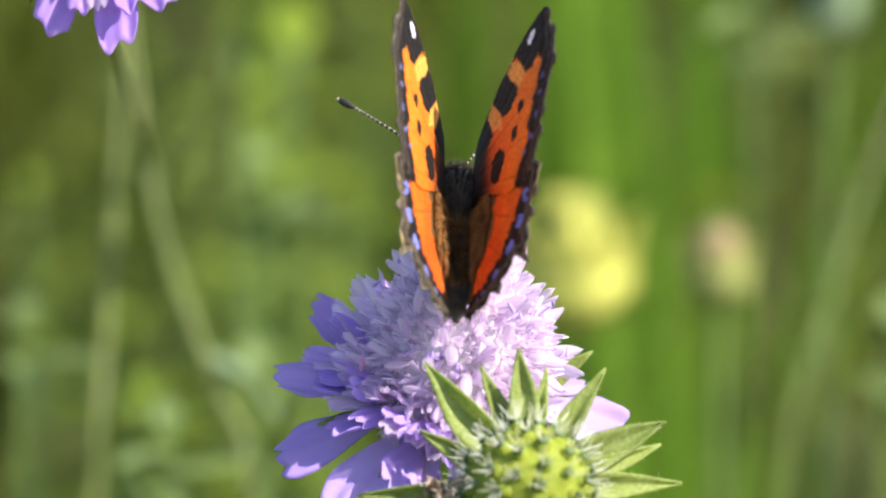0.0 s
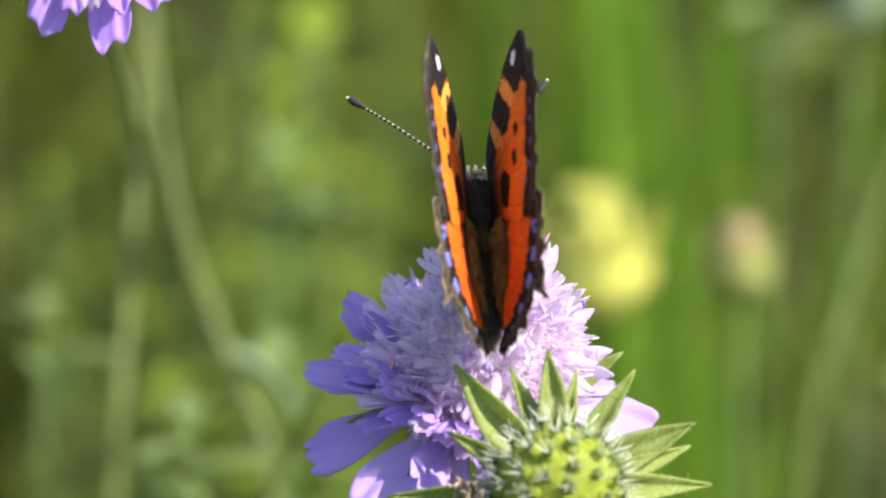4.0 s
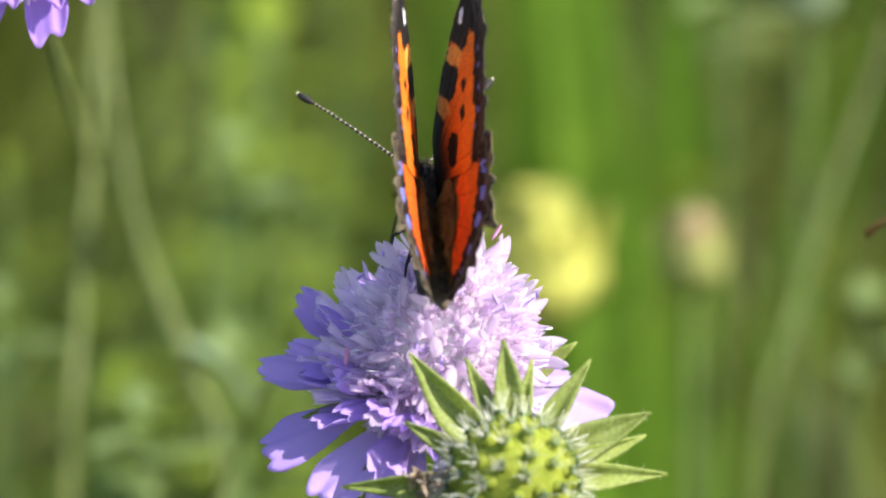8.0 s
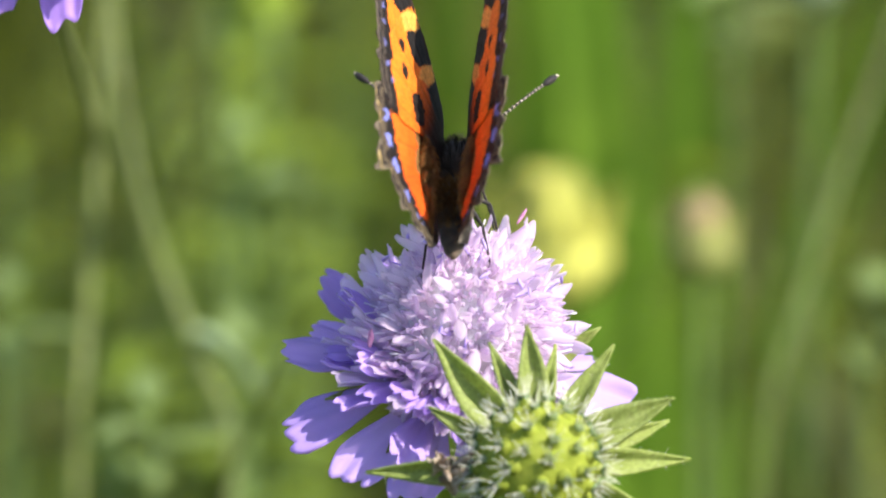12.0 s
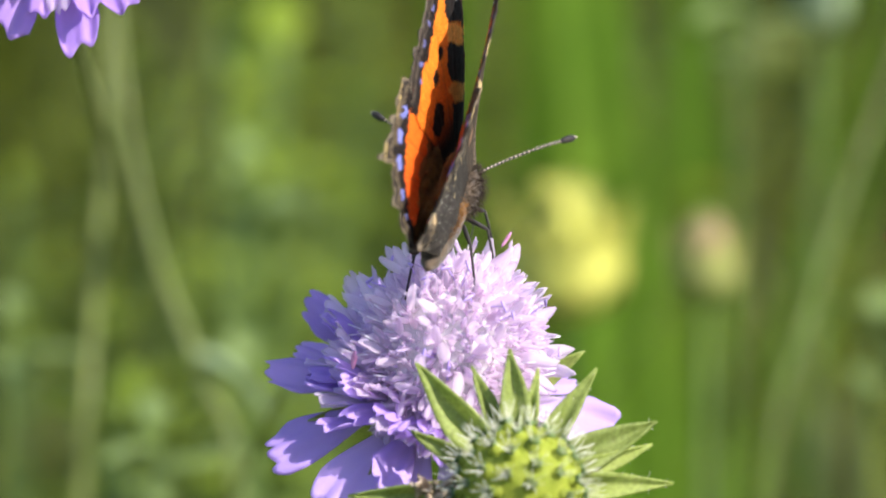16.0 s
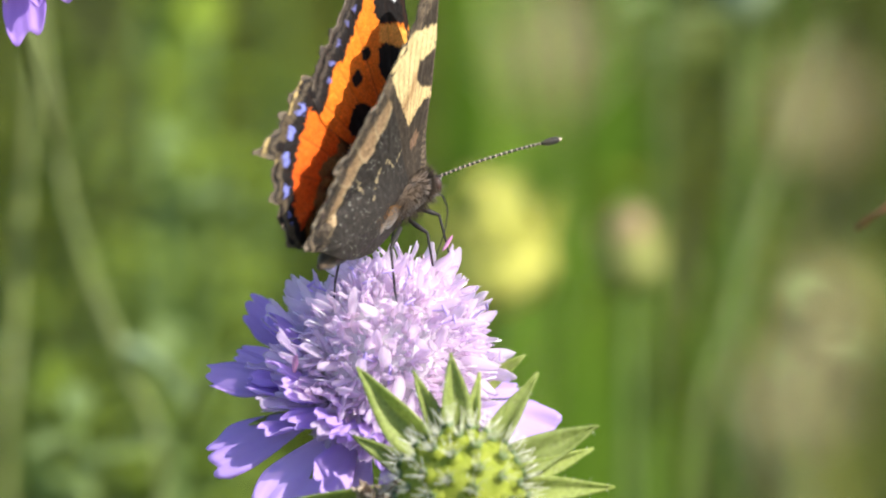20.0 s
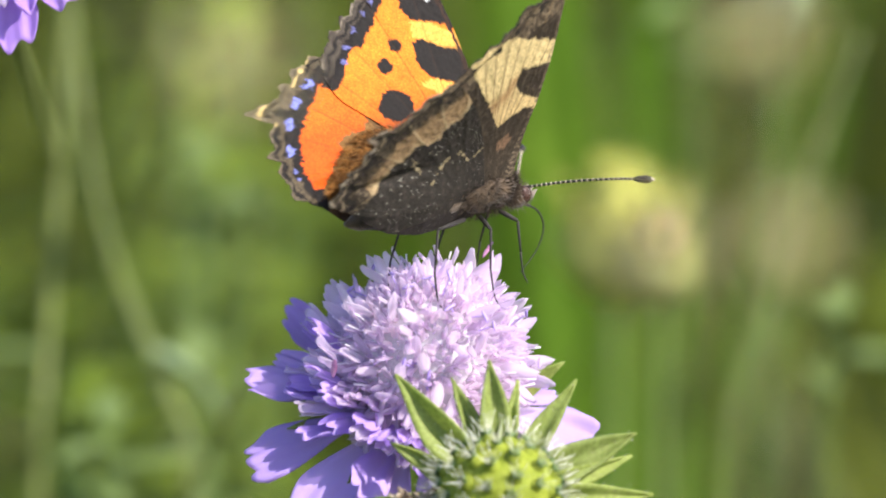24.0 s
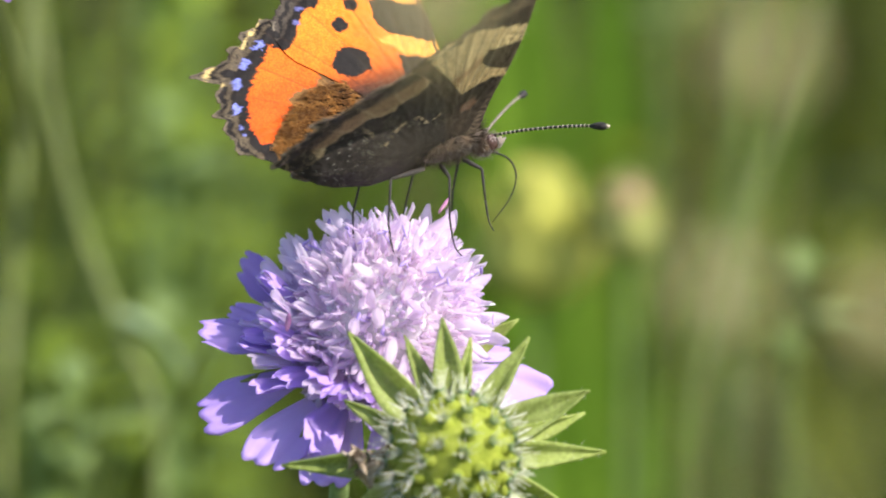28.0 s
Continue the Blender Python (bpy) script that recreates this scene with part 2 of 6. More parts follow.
def seen_dir(u, v, w):
    """A direction given as right, up and away."""
    return (RIGHT * u + UP * v + AWAY * w).normalized()


def leaf_grid(length, width, fold=0.25, droop=0.2, nu=12, nv=7, tip=1.0, wave=0.0, seed=0, base=0.25):
    """A pointed leaf along y, folded along its midrib; the tip curls down (droop)."""
    rnd = random.Random(seed)
    ph = rnd.random() * 6
    g = np.zeros((nu, nv, 3))
    for i in range(nu):
        s = i / (nu - 1)
        w = width * (base * (1 - s) + (1 - base) * math.sin(math.pi * min(1, s ** 0.75)) ** 0.9 + 0.02) * (1 - 0.15 * s * tip)
        for j in range(nv):
            x = (j / (nv - 1) - 0.5)
            g[i, j] = (x * w, length * s * (1 - 0.12 * droop * s), abs(x) * w * fold * 2 - droop * length * s * s * 0.5
                       + wave * math.sin(s * 9 + ph + x * 5))
    return g


def shells(name, sheets, thick):
    """Several thin sheets as one mesh; each sheet is (grid, along)."""
    verts, faces, run = [], [], []
    for grid, along in sheets:
        g = np.asarray(grid, float)
        nu, nv = g.shape[:2]
        nrm = np.cross(np.gradient(g, axis=0), np.gradient(g, axis=1))
        nrm /= np.maximum(np.linalg.norm(nrm, axis=2, keepdims=True), 1e-9)
        o, off = len(verts), nu * nv
        verts += ((g + nrm * thick / 2).reshape(-1, 3) * MM).tolist() + ((g - nrm * thick / 2).reshape(-1, 3) * MM).tolist()
        s = np.broadcast_to(np.asarray(along, float), (nu, nv)).ravel().tolist()
        run += s + s
        for i in range(nu - 1):
            for j in range(nv - 1):
                a, b, c, d = o + i * nv + j, o + (i + 1) * nv + j, o + (i + 1) * nv + j + 1, o + i * nv + j + 1
                faces += [(a, b, c, d), (off + d, off + c, off + b, off + a)]
        rim = [i * nv for i in range(nu)] + [(nu - 1) * nv + j for j in range(1, nv)]
        rim += [i * nv + nv - 1 for i in range(nu - 2, -1, -1)] + [j for j in range(nv - 2, 0, -1)]
        faces += [(o + b, o + a, o + off + a, o + off + b) for a, b in zip(rim, rim[1:] + rim[:1])]
    me = mesh(name, verts, faces)
    me.attributes.new("along", "FLOAT", "POINT").data.foreach_set("value", run)
    return me


# ---- ground and meadow ----
def ground_sheet():
    n, size = 60, 240.0
    verts, faces = [], []
    for i in range(n + 1):
        for j in range(n + 1):
            x, y = ((2 * i / n - 1) ** 3) * size, ((2 * j / n - 1) ** 3) * size
            z = -0.012 + 0.012 * noise.noise(Vector((x * 3, y * 3, 0))) + 0.3 * noise.noise(Vector((x * 0.03, y * 0.03, 4))) * min(1, (x * x + y * y) / 400)
            verts.append((x, y, z))
    for i in range(n):
        for j in range(n):
            a = i * (n + 1) + j
            faces.append((a, a + n + 1, a + n + 2, a + 1))
    ob = new("ground", mesh("ground", verts, faces))
    ob.data.materials.append(leaf_material("meadow_ground", (0.025, 0.04, 0.008), (0.07, 0.09, 0.02), 9, 0.05, 0.9, 0.0))
    return tagged(ob, "meadow ground of short grass and dark soil", "ground", kind="structure")


def meadow_grass():
    """Grass blades behind and round the flowers, thinning out with distance."""
    rnd = np.random.RandomState(5)
    near, count = 2400, 15000
    y = np.concatenate([0.36 + rnd.rand(near) ** 1.3 * 2.6, rnd.rand(count - near) * 8.0 - 3.5])
    x = np.concatenate([(rnd.rand(near) * 2 - 1) * (0.25 + 0.3 * y[:near]), (rnd.rand(count - near) * 2 - 1) * 3.6])
    clear = (y < 0.36) & (np.hypot(x, y + 0.2) < 1.0)
    patch = np.array([noise.noise(Vector((a * 14, b * 3.5, 2.0))) for a, b in zip(x, y)])
    tall = 0.30 + 0.20 * rnd.rand(count) + 0.22 * np.clip(patch, -0.6, 0.8)
    tall = np.where(clear, 0.12 + 0.16 * rnd.rand(count), tall)
    wide = (1.6 + 3.2 * rnd.rand(count)) * MM
    lean, way = 0.10 + 0.55 * rnd.rand(count), rnd.rand(count) * 6.283
    rows = 7
    s = np.linspace(0, 1, rows)[None, :]
    cx = x[:, None] + (np.cos(way) * lean * tall)[:, None] * s ** 2
    cy = y[:, None] + (np.sin(way) * lean * tall)[:, None] * s ** 2
    cz = tall[:, None] * (s - 0.25 * lean[:, None] * s ** 2) - 0.02
    w = wide[:, None] * (1 - s ** 2.2) + 0.0001
    ax, ay = -np.sin(way)[:, None], np.cos(way)[:, None]
    left = np.stack([cx - ax * w, cy - ay * w, cz], 2)
    mid = np.stack([cx + np.cos(way)[:, None] * w * 0.4, cy + np.sin(way)[:, None] * w * 0.4, cz], 2)
    right = np.stack([cx + ax * w, cy + ay * w, cz], 2)
    verts = np.stack([left, mid, right], 2).reshape(-1, 3)
    faces = []
    for b in range(count):
        o = b * rows * 3
        for i in range(rows - 1):
            for j in range(2):
                a = o + i * 3 + j
                faces.append((a, a + 1, a + 4, a + 3))
    ob = new("meadow_grass", mesh("meadow_grass", verts.tolist(), faces))
    ob.data.materials.append(GRASS)
    return tagged(ob, "dense green meadow grass growing behind the flowers", "grass", kind="stuff")


def undergrowth():
    """Small oval leaves of low meadow plants among the grass."""
    rnd = np.random.RandomState(9)
    count = 6400
    y = 0.42 + rnd.rand(count) ** 1.4 * 2.2
    x = (rnd.rand(count) * 2 - 1) * (0.10 + 0.16 * y)
    z = 0.46 * rnd.rand(count) - 0.04 * y
    clump = np.array([noise.noise(Vector((a * 9, b * 3, c * 9))) for a, b, c in zip(x, y, z)])
    keep = clump > 0.10
    x, y, z = x[keep], y[keep], np.maximum(z[keep], 0.01)
    # thinner and lower all round
    wx, wy, wz = rnd.rand(9000) * 4.4 - 2.2, rnd.rand(9000) * 6.0 - 2.2, rnd.rand(9000) ** 2 * 0.22 + 0.01
    clear = np.abs(wx) > np.where(wy > 0.42, 0.10 + 0.16 * wy, 0.35)
    x, y, z = np.concatenate([x, wx[clear]]), np.concatenate([y, wy[clear]]), np.concatenate([z, wz[clear]])
    n = len(x)
    size = (4.0 + 6.0 * rnd.rand(n)) * MM
    d = rnd.randn(n, 3) * np.array((1, 1, 0.6))
    d /= np.linalg.norm(d, axis=1, keepdims=True)
    s = np.cross(d, rnd.randn(n, 3) * 0.5 + np.array((0, 0, 1.0)))
    s /= np.linalg.norm(s, axis=1, keepdims=True)
    up = np.cross(s, d)
    c = np.stack([x, y, z], 1)
    rim = [(-1.0, 0.0, 0.0), (-0.45, 0.42, 0.10), (0.25, 0.45, 0.10), (1.0, 0.0, -0.15), (0.25, -0.45, 0.10), (-0.45, -0.42, 0.10), (-0.3, 0, -0.02), (0.35, 0, -0.02)]
    verts = np.stack([c + size[:, None] * (p * d + q * s + r * up) for p, q, r in rim], 1).reshape(-1, 3)
    faces = []
    for k in range(n):
        o = k * 8
        faces += [(o, o + 6, o + 1), (o + 1, o + 6, o + 7, o + 2), (o + 2, o + 7, o + 3), (o, o + 5, o + 6), (o + 5, o + 4, o + 7, o + 6), (o + 4, o + 3, o + 7)]
    ob = new("meadow_leaves", mesh("meadow_leaves", verts.tolist(), faces))
    ob.data.materials.append(UNDERGROWTH)
    return tagged(ob, "loose undergrowth of small green meadow leaves", "leaves", kind="stuff")


def wild_stems():
    """Thin arching stems of meadow plants behind the flowers."""
    rnd = random.Random(77)
    for k in range(32):
        y = rnd.uniform(0.20, 0.75)
        x = rnd.uniform(-1, 1) * (0.055 + 0.07 * y)
        high, lean, bow = rnd.uniform(0.36, 0.62), rnd.gauss(0, 0.16), rnd.gauss(0, 0.10)
        pts = [Vector((x + lean * (s - 0.6) + bow * (s - 0.6) ** 2 * 2, y + 0.05 * s, s * high - 0.01)) / MM for s in [i / 11 for i in range(12)]]
        r = rnd.uniform(0.4, 1.0)
        ob = new("meadow_stem", tube("meadow_stem", [p - pts[0] for p in pts], [r * (1.1 - 0.05 * i) for i in range(12)], 6))
        ob.matrix_basis = Matrix.Translation(pts[0] * MM)
        ob.data.materials.append(WILD_STEM)
        tagged(ob, "thin arching green meadow stem rooted in the grass", "plant stem", "meadow stems")


def stalk(home, top_dir, lean=(0, 0), straight=12.0, out=(0, 0)):
    """Points of a stem from a head at home down into the ground, in millimetres from home."""
    d = Vector(top_dir).normalized()
    deep = home.z / MM + 20
    a = d * -straight
    b = Vector((a.x + lean[0] * 0.35 + out[0], a.y + lean[1] * 0.35 + out[1], -deep * 0.35))
    c = Vector((a.x + lean[0] * 0.75, a.y + lean[1] * 0.75, -deep * 0.7))
    e = Vector((a.x + lean[0], a.y + lean[1], -deep))
    return bend([d * -1.0, a, b, c, e], 7)


def dry_leaf(u, v, w):
    """A small curled rust-brown leaf hanging on a thin grass stem."""
    home = spot(u, v, w)
    thing = new("dry_leaf")
    thing.matrix_basis = Matrix.Translation(home)
    part("stem", tube("stem", stalk(home, (0.2, 0, 1), (20, 10), 10), [0.2] * 29, 6), STEM, thing)
    part("blade", shell("blade", leaf_grid(10.5, 2.4, 0.5, 0.35, 12, 7, 1, 0.3, 3), 0.25), RUST, thing, "curled rust-brown blade", Matrix.Rotation(radians(88), 4, "Z") @ Matrix.Rotation(radians(-12), 4, "X"))
    return tagged(thing, "curled rust-brown dry leaf on a thin stem", "leaf"), home


def broad_blade(u, v, w, high, wide, lean, turn, curl, label):
    """A broad grass blade that passes (u, v) at depth w and roots in the ground."""
    at = spot(u, v, w)
    thing = new("grass_blade")
    thing.matrix_basis = Matrix.Translation((at.x, at.y, 0)) @ Matrix.Rotation(radians(turn), 4, "Z")
    nu, nv = 18, 5
    g = np.zeros((nu, nv, 3))
    for i in range(nu):
        s = i / (nu - 1)
        t = (s * high - at.z / MM) / 100.0
        half = wide * 0.5 * (0.55 + 0.45 * min(1, s * 3)) * max(0.03, 1 - max(0, s - 0.45) ** 1.6 / 0.4)
        for j in range(nv):
            q = j / (nv - 1) * 2 - 1
            g[i, j] = (q * half + lean * t, curl * s * s * 40 - abs(q) * half * 0.35, s * high - 15)
    part("blade", shell("blade", g, 0.35), BLADE, thing)
    rib = [tuple(g[i, nv // 2] + np.array((0, -0.25, 0))) for i in range(nu)]
    part("midrib", tube("midrib", rib, [(0.5 - 0.02 * i) * min(1, wide / 14) for i in range(nu)], 6), BLADE, thing, "pale midrib")
    return tagged(thing, label, "grass", "broad grass blades")


def bud(u, v, w, wide, high, label, tips, green, seed, lean=(0, 0)):
    """A closed flower head on its stem: overlapping green scales with coloured tips."""
    rnd = random.Random(seed)
    home = spot(u, v, w)
    thing = new("flower_bud")
    thing.matrix_basis = Matrix.Translation(home)
    part("stem", tube("stem", stalk(home, (0, 0, 1), lean, high * 0.6), [0.75] * 29, 8), STEM, thing)
    part("calyx", ball("calyx", (0, 0, -high * 0.12), (wide * 0.46, wide * 0.46, high * 0.42), 8, 12, 0.1, seed), green, thing)
    scale = shell("scale", leaf_grid(high * 0.62, wide * 0.42, 0.3, 0.35, 8, 5), 0.25)
    for k in range(14):
        a = k * 2.4
        rise = -0.7 + 0.5 * (k / 14)
        m = Matrix.Rotation(a, 4, "Z") @ Matrix.Translation((0, wide * 0.42 * MM, rise * high * MM * 0.5)) @ Matrix.Rotation(radians(98 - 14 * rnd.random()), 4, "X")
        part("scale", scale, green, thing, "", m)
    tuft = shell("floret_tip", leaf_grid(high * 0.40, wide * 0.22, 0.3, 0.2, 7, 5), 0.25)
    for k in range(18):
        a = k * 2.4
        r = wide * 0.32 * math.sqrt(k / 18)
        m = Matrix.Rotation(a, 4, "Z") @ Matrix.Translation((0, r * MM, high * 0.22 * MM)) @ Matrix.Rotation(radians(96 + 14 * k / 18), 4, "X")
        part("floret_tip", tuft, tips, thing, "", m)
    return tagged(thing, label, "flower")


def herb(u, v, w, high, label, seed, leaves=26, size=13.0, mat=None):
    """A leafy herb: one stem with whorls of oval leaves."""
    rnd = random.Random(seed)
    home = spot(u, v, w)
    thing = new("leafy_herb")
    thing.matrix_basis = Matrix.Translation(home)
    pts = stalk(home, (0.1, 0, 1), (rnd.uniform(-20, 20), rnd.uniform(-10, 10)), 8)
    part("stem", tube("stem", pts, [(0.9 + 0.03 * i) * (0.35 if leaves < 6 else 1.0) for i in range(len(pts))], 7), STEM, thing)
    variants = [shell("leaf", leaf_grid(size * (0.8 + 0.2 * i), size * 0.5, 0.2, 0.5, 9, 5, 1, 0.3, seed + i), 0.3) for i in range(3)]
    for k in range(leaves):
        z = 4 - high * (k / leaves) ** 1.15
        a = k * 2.4 + rnd.uniform(-0.3, 0.3)
        m = (Matrix.Translation(Vector((rnd.uniform(-1, 1), rnd.uniform(-1, 1), z)) * MM) @ Matrix.Rotation(a, 4, "Z")
             @ Matrix.Rotation(radians(rnd.uniform(5, 60)), 4, "X") @ Matrix.Scale(0.8 + 0.5 * rnd.random(), 4))
        part("leaf", variants[k % 3], mat or HERB, thing, "", m)
    return tagged(thing, label, "plant", "leafy herbs")


def long_stem(name, points, radius, mat, label, leaf=None):
    """A bare stem through points given as (u, v, w), down to the ground."""
    ps = [spot(*p) for p in points]
    thing = new(name)
    thing.matrix_basis = Matrix.Translation((ps[-1].x, ps[-1].y, 0))
    o = Vector((ps[-1].x, ps[-1].y, 0))
    last = (ps[-1] - o) / MM
    rel = [(p - o) / MM for p in ps] + [Vector((0, 0, last.z * k)) for k in (0.86, 0.66, 0.4, 0.15)] + [Vector((0, 0, -15))]
    pts = bend(rel, 8)
    part("stem", tube("stem", pts, [radius * (0.8 + 0.4 * i / len(pts)) for i in range(len(pts))], 8), mat, thing)
    for k, i in enumerate(range(6, len(pts) - 4, 13)):
        r = radius * (0.8 + 0.4 * i / len(pts))
        part("node", ball("node", tuple(pts[i]), (r * 1.5, r * 1.5, r * 1.9), 7, 9, 0.1, k), mat, thing, "swollen stem joint")
    if leaf:
        at, length, width, turn, pitch = leaf
        m = Matrix.Translation(spot(*at) - o) @ Matrix.Rotation(radians(turn), 4, "Z") @ Matrix.Rotation(radians(pitch), 4, "X")
        part("leaf", shell("leaf", leaf_grid(length, width, 0.2, 0.4, 12, 7), 0.4), PALE_LEAF, thing, "pale grey-green leaf", m)
    return tagged(thing, label, "plant")


def dry_grass(name, u, v, w, long, label, seed, count=26):
    """A dry grass stalk with a loose seed head of many spikelets."""
    rnd = random.Random(seed)
    home = spot(u, v, w)
    thing = new(name)
    thing.matrix_basis = Matrix.Translation(home)
    pts = stalk(home, (0.05, 0, 1), (rnd.uniform(-8, 8), -20), long * 0.5 + 6)
    part("stem", tube("stem", [p for p in pts], [0.05 + 0.002 * i for i in range(len(pts))], 6), STRAW, thing)
    grain = shell("spikelet", leaf_grid(2.6, 1.3, 0.4, 0.1, 7, 5), 0.25)
    for k in range(count):
        z = long * (0.5 - k / count)
        r = long * 0.34 * (0.2 + math.sin(math.pi * (k + 4) / (count + 8))) * rnd.uniform(0.2, 1.2)
        a = k * 2.4
        m = (Matrix.Translation(Vector((r * math.cos(a), r * math.sin(a), z)) * MM) @ Matrix.Rotation(a - 1.57, 4, "Z")
             @ Matrix.Rotation(radians(rnd.uniform(35, 75)), 4, "X"))
        part("spikelet", grain, STRAW, thing, "", m)
    return tagged(thing, label, "grass", "dry grass stalks"), home


# ---- scabious flowers ----
def lobe_grid(length, width, start, rise, curl, nu=7, nv=5, crinkle=0.0, seed=0, notch=0.0, point=0.0):
    """One rounded petal lobe that starts at radius start and height rise, along +x, bending outwards."""
    rnd = random.Random(seed)
    p1, p2 = rnd.random() * 6, rnd.random() * 6
    g = np.zeros((nu, nv, 3))
    for i in range(nu):
        s = i / (nu - 1)
        w = width * (0.26 + 0.74 * math.sin(min(1.0, s * 1.12) * math.pi / 2) ** 1.2) * (1.0 if s < 0.8 else math.sqrt(max(0.06, 1 - ((s - 0.8) / 0.2) ** 2 * 0.45)))
        w *= 1 - point * max(0.0, s - 0.35) / 0.65
        for j in range(nv):
            q = j / (nv - 1) * 2 - 1
            le = s * length * (1 - notch * abs(math.cos(q * 3.3 + p1)) * s - 0.10 * q * q * s)
            ang = curl * s
            x = start + le * math.cos(ang * 0.6)
            z = rise + le * math.sin(ang) * 0.8 + crinkle * s * (math.sin(q * 4 + p2 + s * 3) + 0.6 * math.sin(q * 9 + p1 + s * 7)) - 0.10 * width * q * q
            g[i, j] = (x, q * w / 2, z)
    return g


def turned(g, a, tilt=0.0):
    """A grid turned about z by a, after tilting up by tilt about y."""
    c, s = math.cos(tilt), math.sin(tilt)
    x, y, z = g[..., 0] * c - g[..., 2] * s, g[..., 1], g[..., 0] * s + g[..., 2] * c
    c, s = math.cos(a), math.sin(a)
    return np.stack([x * c - y * s, x * s + y * c, z], -1)


def floret_mesh(seed, size=1.0, lop=1.3):
    """A small funnel-shaped floret with five lobes, its tube along z."""
    rnd = random.Random(seed)
    sheets = []
    nu, nv = 4, 9
    cone = np.zeros((nu, nv, 3))
    for i in range(nu):
        s = i / (nu - 1)
        r = (0.28 + 0.55 * s * s) * size
        for j in range(nv):
            a = 2 * math.pi * j / (nv - 1)
            cone[i, j] = (r * math.cos(a), r * math.sin(a), s * 2.6 * size)
    sheets.append((cone, (np.linspace(0, 0.4, nu) ** 1.0)[:, None]))
    for k in range(5):
        big = lop if k == 0 else rnd.uniform(0.75, 1.0)
        g = lobe_grid(3.3 * size * big, 1.22 * size * big, 0.5 * size, 0, rnd.uniform(-0.3, 0.3), 7, 5, 0.09 * size, seed * 7 + k, 0.06, 0.5)
        g = turned(g, 2 * math.pi * k / 5 + rnd.uniform(-0.2, 0.2), rnd.uniform(0.92, 1.38))
        g[..., 2] += 2.5 * size - 0.5 * size
        sheets.append((g, np.linspace(0.35, 1.0, 7)[:, None]))
    return shells("floret", sheets, 0.07)


def ray_mesh(seed, length, width, lobes=3):
    """A large outer floret along +x: one broad blade that widens to a blunt end of rounded lobes, creased and crinkled, with two small lobes at its foot."""
    rnd = random.Random(seed)
    p1, p2, p3, skew = rnd.random() * 6, rnd.random() * 6, rnd.random() * 6, rnd.uniform(-0.14, 0.14)
    nu, nv = 18, 15
    cup, curl = rnd.uniform(-0.10, 0.16), rnd.uniform(-0.10, 0.06)
    g = np.zeros((nu, nv, 3))
    for i in range(nu):
        s = i / (nu - 1)
        w = width * (0.22 + 0.78 * math.sin(min(1.0, s * 1.15) * math.pi / 2) ** 1.5) * (1 - 0.10 * max(0, s - 0.8) / 0.2)
        for j in range(nv):
            q = j / (nv - 1) * 2 - 1
            cut = (0.05 + 0.10 * abs(math.sin(q * 1.5 * math.pi + 1.57 + skew * 3)) ** 0.6 * -1 + 0.10 if lobes > 1 else 0.04 * math.cos(q * 5 + p1)) + 0.10 * q ** 4 + skew * q * 0.6
            x = 0.6 + length * s * (1 - cut * s * s)
            wave = 0.22 * s * (math.sin(q * 5.0 + p2) + 0.5 * math.sin(q * 10 + p3 + s * 4) + 0.4 * math.sin(s * 8 + p1 + q * 2))
            g[i, j] = (x * math.cos(curl * s), q * w / 2, wave + cup * width * q * q * s + length * s * s * curl)
    sheets = [(g, np.linspace(0.1, 1.0, nu)[:, None])]
    for k, a in enumerate((0.45, -0.5)):
        f = lobe_grid(length * rnd.uniform(0.38, 0.5), width * 0.34, 0.6, 0.2, rnd.uniform(0.1, 0.5), 7, 5, 0.12, seed * 5 + k, 0.08)
        sheets.append((turned(f, a + rnd.uniform(-0.1, 0.1), rnd.uniform(0.1, 0.35)), np.linspace(0.1, 0.7, 7)[:, None]))
    return shells("ray_floret", sheets, 0.09)


